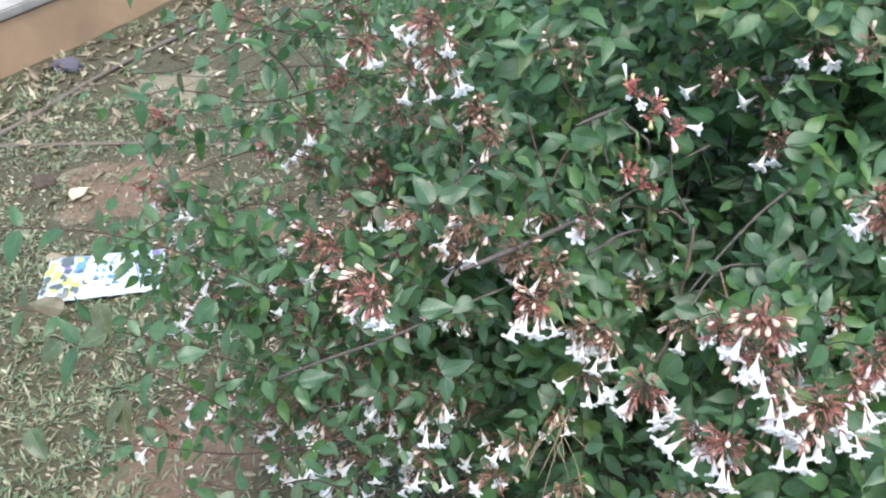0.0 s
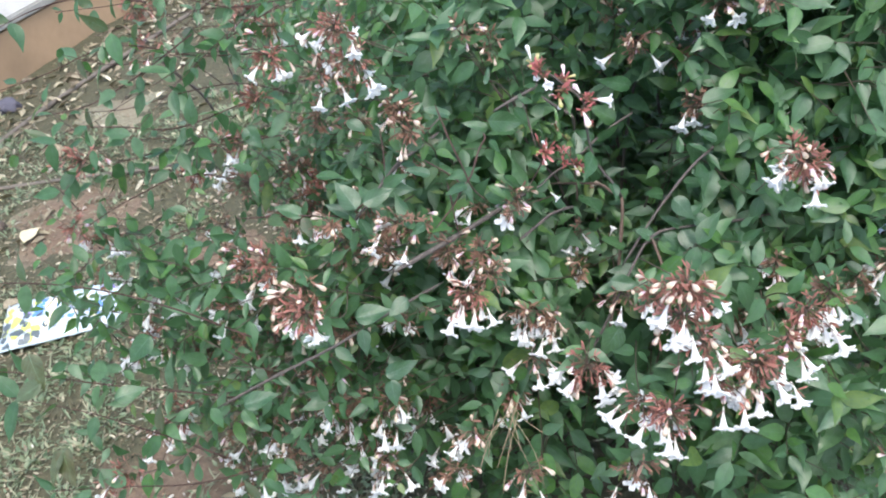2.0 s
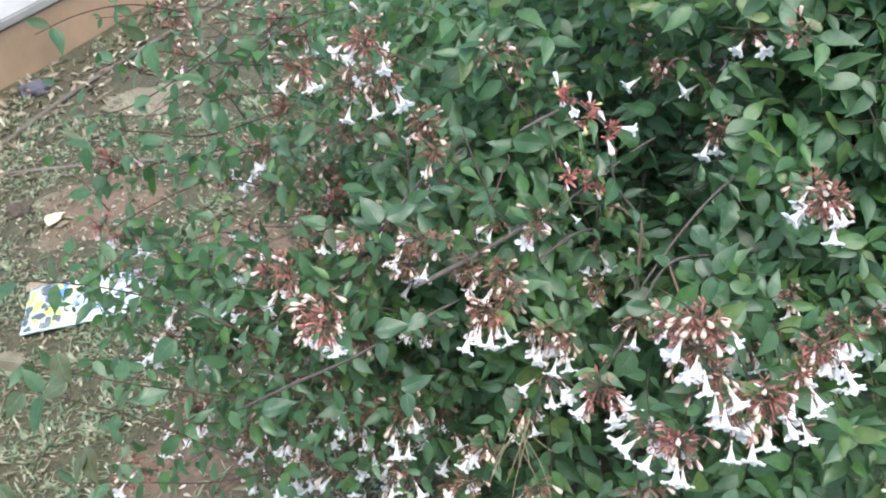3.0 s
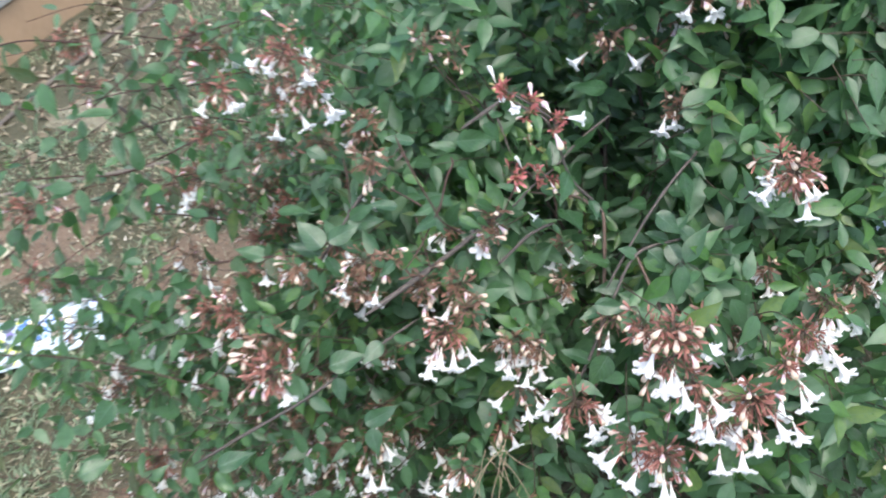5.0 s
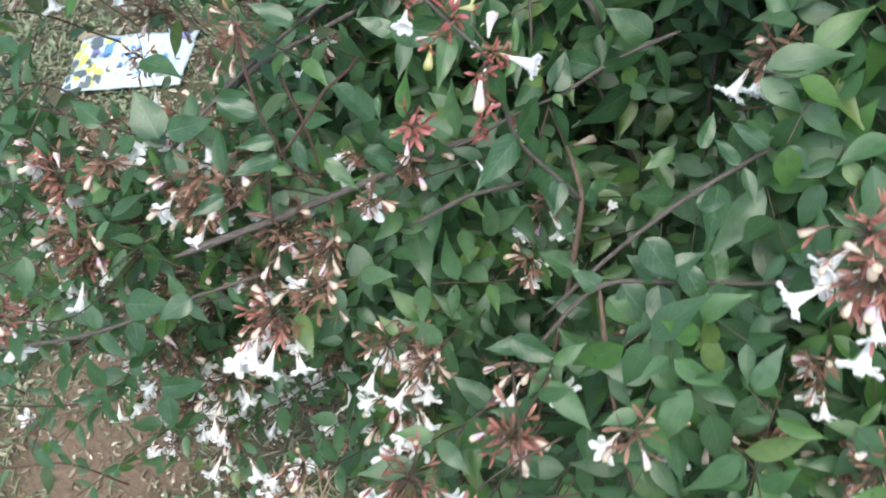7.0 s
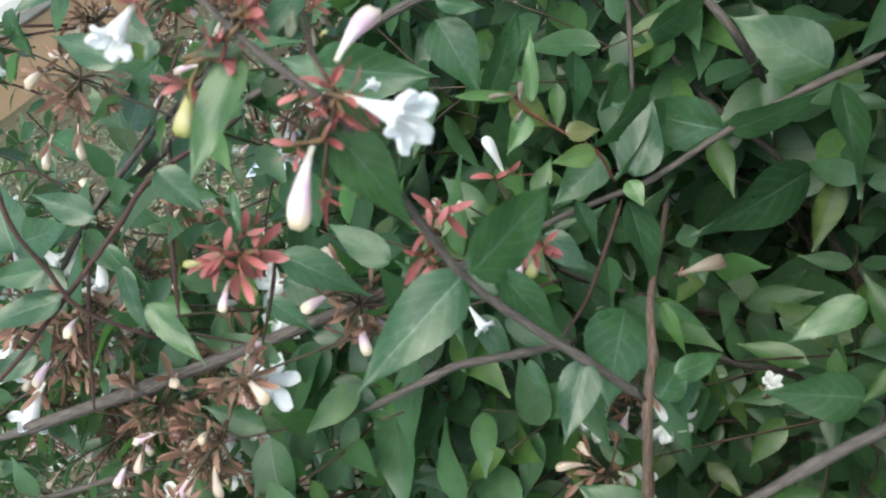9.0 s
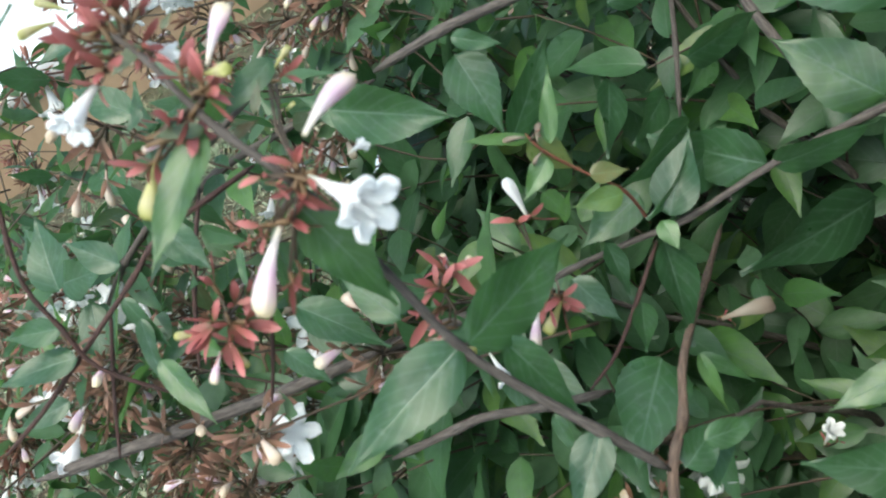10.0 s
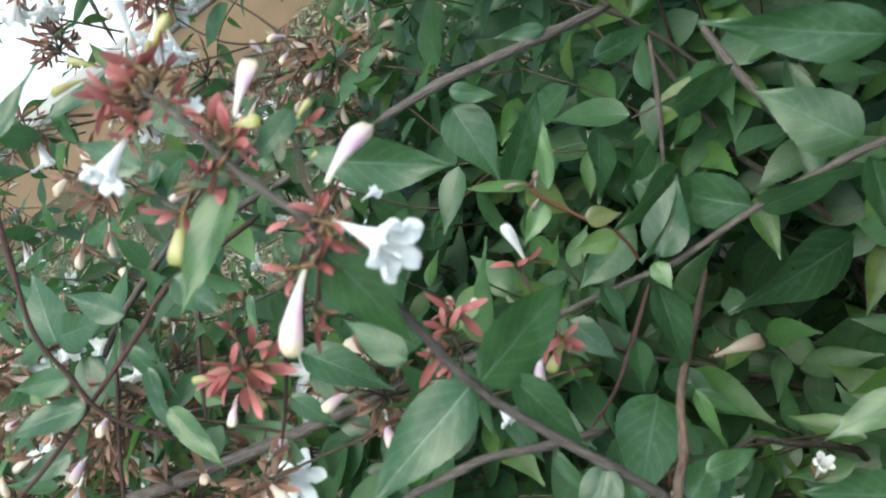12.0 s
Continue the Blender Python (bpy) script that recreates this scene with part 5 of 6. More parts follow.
cluster((0.450, 0.955, 0.905), 2, 1, 9, .022, 'b')
cluster((0.478, 0.975, 0.850), 0, 1, 9, .020, 'b')
cluster((0.420, 1.000, 0.815), 1, 1, 9, .020, 'b')
cluster((0.487, 0.905, 0.925), 0, 1, 9, .020, 'b')
cluster((0.465, 0.751, 0.824), 1, 2, 10, .02, 'r')
cluster((0.416, 0.914, 0.795), 5, 1, 18, .022, 'b')
cluster((0.176, 0.822, 0.751), 0, 2, 12, .02, 'b')
cluster((0.132, 0.839, 0.739), 3, 0, 5, .014, 'b')
cluster((0.090, 0.798, 0.720), 0, 0, 10, .025, 'b')
cluster((0.366, 1.017, 0.835), 2, 3, 14, .03, 'b')
cluster((0.442, 1.048, 0.843), 2, 2, 12, .025, 'r')
cluster((0.501, 1.086, 0.842), 1, 3, 12, .025, 'r')
cluster((0.354, 1.085, 0.841), 1, 1, 6, .02, 'b')
cluster((0.142, 1.041, 0.864), 0, 4, 8, .025, 'b')
cluster((0.045, 0.993, 0.804), 0, 1, 8, .02, 'b')
cluster((-0.009, 1.001, 0.782), 0, 1, 14, .03, 'b')
cluster((0.179, 1.047, 0.840), 0, 2, 6, .025, 'b')
cluster((-0.006, 0.708, 0.559), 6, 2, 14, .028, 'b')
cluster((-0.087, 0.740, 0.519), 4, 1, 5, .025, 'b')
cluster((-0.151, 0.742, 0.489), 3, 1, 5, .025, 'b')
cluster((-0.201, 0.709, 0.447), 3, 1, 6, .025, 'b')
cluster((-0.291, 0.782, 0.506), 4, 2, 16, .03, 'r')
cluster((-0.324, 0.768, 0.489), 3, 0, 4, .018, 'b')
cluster((-0.310, 0.830, 0.598), 5, 2, 10, .028, 'r')
cluster((-0.303, 0.855, 0.598), 3, 0, 4, .015, 'b')
cluster((-0.022, 0.676, 0.487), 4, 1, 8, .022, 'b')
cluster((0.089, 0.643, 0.558), 2, 1, 8, .02, 'b')
cluster((0.065, 0.629, 0.507), 3, 1, 8, .022, 'b')
cluster((-0.098, 0.711, 0.449), 3, 1, 8, .025, 'b')
cluster((0.145, 0.592, 0.542), 2, 1, 8, .02, 'b')
cluster((0.246, 0.524, 0.618), 3, 1, 10, .025, 'b')
cluster((-0.340, 0.918, 0.821), 0, 2, 16, .028, 'r')
cluster((-0.352, 0.918, 0.709), 3, 1, 8, .025, 'b')
cluster((-0.387, 0.930, 0.723), 0, 0, 8, .02, 'r')
cluster((-0.352, 0.882, 0.663), 2, 0, 6, .018, 'b')
cluster((-0.324, 0.659, 0.543), 1, 0, 12, .022, 'r')
cluster((-0.251, 1.018, 0.963), 0, 1, 12, .022, 'r')
cluster((-0.239, 0.996, 0.920), 0, 0, 8, .02, 'r')
cluster((-0.194, 1.049, 0.713), 2, 0, 5, .02, 'b')
cluster((0.281, 0.705, 0.684), 2, 1, 5, .018, 'b')
cluster((0.357, 0.662, 0.711), 1, 1, 4, .015, 'b')
# heads seen low and deep in the shrub
cluster((-0.139, 0.767, 0.331), 6, 2, 10, .03, 'b')
cluster((-0.033, 0.768, 0.356), 6, 2, 10, .03, 'b')
cluster((0.069, 0.762, 0.415), 5, 2, 8, .028, 'b')
cluster((-0.216, 0.725, 0.247), 5, 2, 8, .03, 'b')
cluster((-0.091, 0.669, 0.292), 5, 2, 8, .03, 'b')
cluster((-0.322, 0.678, 0.377), 2, 0, 8, .02, 'b')
cluster((-0.282, 0.855, 0.653), 5, 0, 8, .028, 'r')
cluster((-0.139, 0.801, 0.693), 2, 0, 4, .015, 'b')
cluster((0.035, 0.794, 0.446), 4, 2, 8, .025, 'b')
cluster((-0.008, 0.806, 0.407), 4, 1, 8, .025, 'b')
cluster((-0.190, 0.757, 0.379), 3, 2, 6, .03, 'b')
cluster((-0.239, 0.778, 0.409), 2, 1, 8, .03, 'b')
cluster((-0.030, 0.812, 0.601), 1, 2, 12, .03, 'b')
cluster((-0.049, 0.761, 0.637), 0, 1, 14, .03, 'b')
cluster((-0.104, 0.763, 0.658), 0, 0, 12, .03, 'b')
cluster((-0.142, 0.751, 0.481), 2, 0, 6, .02, 'b')
cluster((-0.025, 0.671, 0.331), 4, 1, 8, .025, 'b')
cluster((0.401, 0.709, 0.634), 3, 2, 10, .02, 'b')
cluster((0.449, 0.717, 0.622), 1, 1, 12, .02, 'b')
cluster((0.228, 0.895, 0.587), 2, 3, 6, .016, 'b')
cluster((0.216, 0.854, 0.566), 1, 1, 4, .01, 'b')
cluster((0.128, 0.755, 0.731), 1, 4, 12, .02, 'b')
cluster((0.180, 0.742, 0.645), 5, 1, 8, .02, 'b')
cluster((0.372, 0.736, 0.636), 1, 0, 4, .008, 'b')
cluster((0.396, 0.767, 0.646), 4, 0, 5, .016, 'b')
cluster((0.342, 0.772, 0.619), 2, 0, 4, .012, 'b')
cluster((0.146, 0.711, 0.540), 2, 2, 14, .024, 'r')
cluster((0.289, 0.632, 0.747), 0, 4, 14, .02, 'r')
cluster((0.057, 0.942, 0.747), 3, 0, 5, .014, 'b')
cluster((0.029, 0.863, 0.673), 2, 0, 3, .01, 'b')
cluster((0.419, 0.702, 0.623), 1, 2, 8, .02, 'b')
cluster((0.501, 0.707, 0.598), 2, 1, 12, .02, 'b')
cluster((0.297, 0.975, 0.513), 1, 0, 3, .01, 'b')
cluster((0.193, 0.728, 0.644), 3, 1, 6, .014, 'b')
cluster((0.628, 0.930, 0.705), 1, 3, 22, .032, 'r')
cluster((0.689, 0.940, 0.673), 0, 2, 18, .03, 'r')
cluster((0.586, 0.891, 0.701), 3, 1, 10, .02, 'b')
cluster((0.607, 0.741, 0.647), 4, 1, 6, .022, 'b')
cluster((0.473, 0.754, 0.661), 3, 1, 8, .016, 'b')
cluster((0.506, 0.685, 0.669), 4, 2, 12, .022, 'b')
cluster((0.564, 0.732, 0.641), 2, 2, 8, .022, 'b')
cluster((0.004, 0.972, 0.883), 3, 3, 14, .028, 'r')
cluster((-0.041, 0.980, 0.865), 2, 1, 12, .028, 'r')
cluster((0.005, 0.924, 0.617), 2, 0, 3, .01, 'b')
cluster((-0.151, 0.895, 0.663), 1, 0, 3, .01, 'b')
cluster((0.104, 0.806, 0.693), 2, 1, 8, .014, 'b')
cluster((0.020, 0.763, 0.746), 1, 2, 14, .02, 'b')
cluster((0.002, 0.829, 0.766), 2, 0, 6, .014, 'b')
cluster((-0.082, 0.819, 0.764), 2, 0, 5, .014, 'b')
cluster((0.024, 0.822, 0.739), 2, 0, 5, .012, 'b')
cluster((0.165, 0.769, 0.774), 1, 2, 4, .008, 'b')
cluster((0.053, 0.995, 0.793), 0, 3, 16, .022, 'b')
cluster((0.053, 1.020, 0.780), 1, 2, 14, .02, 'b')
cluster((-0.033, 0.810, 0.707), 1, 1, 12, .02, 'b')
cluster((0.585, 0.625, 0.60), 3, 1, 10, .022, 'b')
cluster((0.625, 0.700, 0.55), 3, 1, 9, .022, 'b')
cluster((0.700, 0.715, 0.50), 2, 1, 10, .022, 'b')
cluster((0.560, 0.560, 0.50), 3, 1, 9, .024, 'b')
# faded heads among the loose shoots of the open side
scattered = 0
while scattered < 75:
    p = Vector((rng.uniform(-0.37, 0.06), rng.uniform(0.70, 1.12), rng.uniform(0.42, 0.92)))
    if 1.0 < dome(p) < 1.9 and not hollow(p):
        scattered += 1
        cluster(p, rng.choice((0, 0, 1, 1, 2)), rng.choice((0, 0, 1)), rng.randrange(8, 15), rng.uniform(0.016, 0.028), rng.choice("bbr"))
for i in range(8):
    cluster((rng.uniform(-0.26, 0.08), rng.uniform(0.72, 0.86), rng.uniform(0.28, 0.54)), rng.randrange(0, 3), 1, rng.randrange(6, 11), 0.024, "b")


def stems_and_mass():
    for line in canes:
        v, f = tube([p - BASE for p in line], [0.0045 - 0.0042 * i / len(line) for i in range(len(line))], 6)
        child("branch", mesh_of("branch", v, f, bark_grey, True, stem_uv(line, 6)), shrub)
    mass = child("foliage", foliage.mesh("foliage", leaf_mass), shrub, Matrix.Translation(-BASE), "dense small pointed dark green leaves")
    mass["kind"] = "stuff"
    fine = child("twig_mass", twigs.mesh("twig_mass", stalk_red), shrub, Matrix.Translation(-BASE), "thin reddish brown twigs")
    fine["kind"] = "stuff"


stems_and_mass()

# ---------------------------------------------------------------- plinth, paving and litter on the soil
def plaster_material(name, a, b, stain, scale, rough):
    m, nt, bsdf = material(name)
    fine, mid = world_noise(nt, scale, 5.0), world_noise(nt, scale * 0.12, 4.0)
    body = mix(nt, fine, a, b)
    dirt = calc(nt, "MULTIPLY_ADD", mid, 2.4, -1.0)
    dirt.node.use_clamp = True
    nt.links.new(mix(nt, dirt, body, stain), bsdf.inputs["Base Color"])
    bsdf.inputs["Roughness"].default_value = rough
    bump(nt, bsdf, fine, 0.4, 0.003)
    return m


def block(name, corners, z0, z1, mat, bevel=0.008):
    """An upright slab over a four-cornered plan, its edges rounded."""
    bm = bmesh.new()
    low = [bm.verts.new((x, y, z0)) for x, y in corners]
    high = [bm.verts.new((x, y, z1)) for x, y in corners]
    bm.faces.new(low[::-1])
    bm.faces.new(high)
    for i in range(4):
        j = (i + 1) % 4
        bm.faces.new((low[i], low[j], high[j], high[i]))
    bmesh.ops.recalc_face_normals(bm, faces=bm.faces)
    bmesh.ops.bevel(bm, geom=bm.edges[:], offset=bevel, segments=2, affect="EDGES")
    me = bpy.data.meshes.new(name)
    bm.to_mesh(me)
    bm.free()
    me.materials.append(mat)
    return me


WALL_AT, WALL_WAY = Vector((-1.45, 2.886, 0)), Vector((0.5, 0.866, 0)).normalized()
WALL_IN = Vector((-WALL_WAY.y, WALL_WAY.x, 0))


def along(s, deep):
    p = WALL_AT + WALL_WAY * s + WALL_IN * deep
    return p.x, p.y


tan_paint = plaster_material("tan_painted_plaster", (0.40, 0.27, 0.165), (0.33, 0.22, 0.13), (0.24, 0.165, 0.10), 40.0, 0.85)
grey_edge = plaster_material("grey_cement_edge", (0.36, 0.35, 0.32), (0.27, 0.26, 0.24), (0.20, 0.19, 0.17), 60.0, 0.8)
white_floor = plaster_material("white_floor", (0.74, 0.79, 0.78), (0.66, 0.73, 0.72), (0.56, 0.62, 0.61), 30.0, 0.5)
pale_slab = plaster_material("pale_concrete", (0.62, 0.64, 0.61), (0.52, 0.54, 0.52), (0.40, 0.42, 0.40), 30.0, 0.8)

plinth = new("plinth")
tagged(plinth, "low tan plastered plinth with grey cement edge and white floor", "plinth", kind="structure")
child("riser", block("riser", [along(-4, 0), along(6, 0), along(6, 0.14), along(-4, 0.14)], -0.1, 0.19, tan_paint), plinth, None, "tan painted plaster face")
child("edge", block("edge", [along(-4, -0.012), along(6, -0.012), along(6, 0.14), along(-4, 0.14)], 0.19, 0.225, grey_edge, 0.006), plinth, None, "worn grey cement edge")
child("floor_slab", block("floor_slab", [along(-4, 0.143), along(6, 0.143), along(6, 5), along(-4, 5)], -0.1, 0.222, white_floor, 0.004), plinth, None, "white floor")
paving = new("pavement", block("pavement", [(1.10, -3.0), (3.2, -3.0), (3.2, 1.75), (1.15, 1.70)], -0.1, 0.035, pale_slab, 0.01))
tagged(paving, "pale grey concrete slab beside the shrub", "pavement", kind="structure")


def pipe(points, radius, mat, label):
    line = smooth_line([(x, y, ground_height(x, y) + radius * 0.9) for x, y in points], 8)
    v, f = tube(line, [radius] * len(line), 8)
    ob = new("irrigation_pipe", mesh_of("irrigation_pipe", v, f, mat))
    tagged(ob, label, "pipe", "pipes on the soil")


black_pipe = soft_material("dusty_black_pipe", (0.075, 0.06, 0.048), (0.15, 0.125, 0.10), 60.0, 0.7, 0.0, 0.3)
pipe([(-1.75, 1.7), (-1.379, 2.314), (-1.27, 2.552), (-1.152, 2.822), (-0.908, 3.246), (-0.5, 3.9)], 0.009, black_pipe, "dusty black pipe lying along the plinth")
pipe([(-1.9, 2.2), (-1.338, 2.213), (-1.037, 2.233), (-0.746, 2.236), (-0.3, 2.25), (0.3, 2.3)], 0.0065, black_pipe, "dusty black pipe half sunk in the soil")


# ---- litter: dry leaves, grass, crumbs
dry_pale = leaf_material("dry_pale_leaf", ((0.0, (0.09, 0.065, 0.04)), (0.35, (0.17, 0.13, 0.08)), (0.6, (0.22, 0.185, 0.12)), (0.82, (0.32, 0.285, 0.19)), (1.0, (0.60, 0.56, 0.43))), True, 0.7, 0.08, (0.5, 0.42, 0.28))
grass_green = leaf_material("grass_blade", ((0.0, (0.090, 0.135, 0.068)), (0.4, (0.135, 0.188, 0.098)), (0.7, (0.19, 0.225, 0.13)), (0.85, (0.26, 0.25, 0.155)), (1.0, (0.36, 0.31, 0.20))), True, 0.55, 0.15, (0.2, 0.22, 0.1))
crumb_mat = soft_material("soil_crumb", (0.30, 0.20, 0.13), (0.18, 0.11, 0.07), 120.0, 0.95, 0.0, 0.4, True)
fallen_white = soft_material("fallen_petal", (0.70, 0.66, 0.58), (0.55, 0.48, 0.38), 150.0, 0.7, 0.1, 0.2, True)
BLADE = leaf_shape(4, 1, 0.045, 0.3, 0.35, 0.3, 0.6)
CURL = [leaf_shape(5, 1, 0.2, 0.9, a, 0.8, 1.0) for a in (0.3, -0.35, 0.15)]
litter, grass, crumbs, petals = Mass(), Mass(), Mass(), Mass()
lr = random.Random(11)


def on_soil(x, y, lift=0.002):
    return Vector((x, y, ground_height(x, y) + lift))


def behind_wall(x, y):
    return (Vector((x, y, 0)) - WALL_AT).dot(WALL_IN) > -0.03


for i in range(3600):
    near_wall = lr.random() < 0.5
    if near_wall:
        s, deep = lr.uniform(-0.7, 3.0), -abs(lr.gauss(0.03, 0.35))
        x, y = along(s, deep)
    else:
        x, y = lr.uniform(-2.2, 1.0), lr.uniform(0.3, 3.6)
        if noise.noise((x * 2.1, y * 2.1, 5.0)) < -0.05:
            continue
    if behind_wall(x, y) or x > 1.0:
        continue
    a = lr.uniform(0, 6.28)
    d = Vector((math.cos(a), math.sin(a), lr.uniform(-0.1, 0.35)))
    s = lr.uniform(0.018, 0.055) * (1.0 if near_wall else 0.6)
    litter.add(CURL[lr.randrange(3)], frame_along(on_soil(x, y, 0.004), d, Vector((lr.uniform(-0.9, 0.9), lr.uniform(-0.9, 0.9), 1))) @ Matrix.Diagonal((s * lr.uniform(0.45, 1.2), s, s * lr.uniform(0.6, 2.2), 1)))

for i in range(9000):
    x, y = lr.uniform(-1.5, 0.2), lr.uniform(0.3, 2.4)
    if behind_wall(x, y):
        continue
    a = lr.uniform(0, 6.28)
    d = Vector((math.cos(a), math.sin(a), lr.uniform(-0.1, 0.5)))
    s = lr.uniform(0.006, 0.021)
    litter.add(CURL[lr.randrange(3)], frame_along(on_soil(x, y, 0.003), d, Vector((lr.uniform(-0.8, 0.8), lr.uniform(-0.8, 0.8), 1))) @ Matrix.Diagonal((s, s, s, 1)))

for i in range(9500):
    x, y = lr.uniform(-2.0, 0.9), lr.uniform(0.2, 3.3)
    if behind_wall(x, y) or noise.noise((x * 1.6, y * 1.6, 9.0)) + 0.35 * noise.noise((x * 6, y * 6, 2.0)) < -0.05:
        continue
    if lr.random() > 0.22 and any((x - a) ** 2 + (y - b) ** 2 < (0.85 * c) ** 2 for a, b, c in BARE):
        continue
    for k in range(lr.randrange(4, 9)):
        a = lr.uniform(0, 6.28)
        d = Vector((math.cos(a) * 0.8, math.sin(a) * 0.8, lr.uniform(0.3, 1.0)))
        s = lr.uniform(0.012, 0.036)
        if lr.random() < 0.45:
            q = s * 0.55
            grass.add(MASS_LEAF[lr.randrange(4)], frame_along(on_soil(x + lr.uniform(-0.025, 0.025), y + lr.uniform(-0.025, 0.025), 0.003), d, (lr.uniform(-0.4, 0.4), lr.uniform(-0.4, 0.4), 1)) @ Matrix.Diagonal((q, q, q, 1)))
            continue
        grass.add(BLADE, frame_along(on_soil(x + lr.uniform(-0.02, 0.02), y + lr.uniform(-0.02, 0.02), 0.0), d, (0, 0, 1)) @ Matrix.Diagonal((s, s, s, 1)))

tufts = 0
while tufts < 95:
    x, y = lr.uniform(-1.75, -0.45), lr.uniform(0.9, 2.7)
    if behind_wall(x, y) or (x + 0.836) ** 2 + (y - 1.576) ** 2 < 0.03 or any((x - a) ** 2 + (y - b) ** 2 < (0.7 * c) ** 2 for a, b, c in BARE):
        continue
    tufts += 1
    wide = lr.uniform(0.02, 0.05)
    for k in range(lr.randrange(22, 48)):
        a = lr.uniform(0, 6.28)
        q = abs(lr.gauss(0, wide))
        d = Vector((math.cos(a) * 0.6, math.sin(a) * 0.6, lr.uniform(0.3, 1.0)))
        s = lr.uniform(0.016, 0.036)
        shape = BLADE if lr.random() < 0.6 else MASS_LEAF[lr.randrange(4)]
        if shape is not BLADE:
            s *= 0.6
        grass.add(shape, frame_along(on_soil(x + q * math.cos(a), y + q * math.sin(a), 0.0), d, (lr.uniform(-0.4, 0.4), lr.uniform(-0.4, 0.4), 1)) @ Matrix.Diagonal((s * 1.3, s, s, 1)))

PEBBLE = ([(1, 0, 0), (-1, 0.2, 0), (0.1, 1, 0), (-0.1, -0.9, 0), (0, 0.1, 0.8), (0.1, 0, -0.7)], [(0, 2, 4), (2, 1, 4), (1, 3, 4), (3, 0, 4), (2, 0, 5), (1, 2, 5), (3, 1, 5), (0, 3, 5)])
for i in range(3500):
    x, y = lr.uniform(-2.2, 1.0), lr.uniform(0.2, 3.4)
    if behind_wall(x, y):
        continue
    s = lr.uniform(0.0015, 0.007) * lr.uniform(0.5, 1.0)
    crumbs.add(PEBBLE, frame_along(on_soil(x, y, 0.0), rand_dir(lr), rand_dir(lr)) @ Matrix.Diagonal((s, s * 0.8, s * 0.6, 1)))
for i in range(420):
    x, y = lr.gauss(-0.25, 0.4), lr.gauss(1.2, 0.5)
    if behind_wall(x, y):
        continue
    a = lr.uniform(0, 6.28)
    s = lr.uniform(0.008, 0.016)
    petals.add(CURL[lr.randrange(3)], frame_along(on_soil(x, y, 0.004), (math.cos(a), math.sin(a), 0.2), rand_dir(lr) + Vector((0, 0, 1.2))) @ Matrix.Diagonal((s, s, s, 1)))

for name, mass, mat, label, cat in (
    ("leaf_litter", litter, dry_pale, "pale dry curled leaves scattered on the soil", "leaf litter"),
    ("grass", grass, grass_green, "thin short patchy grass on brown soil", "grass"),
    ("soil_crumbs", crumbs, crumb_mat, "small brown crumbs of soil", "soil"),
    ("fallen_petals", petals, fallen_white, "withered white petals fallen on the soil", "petals"),
):
    tagged(new(name, mass.mesh(name, mat)), label, cat, kind="stuff")


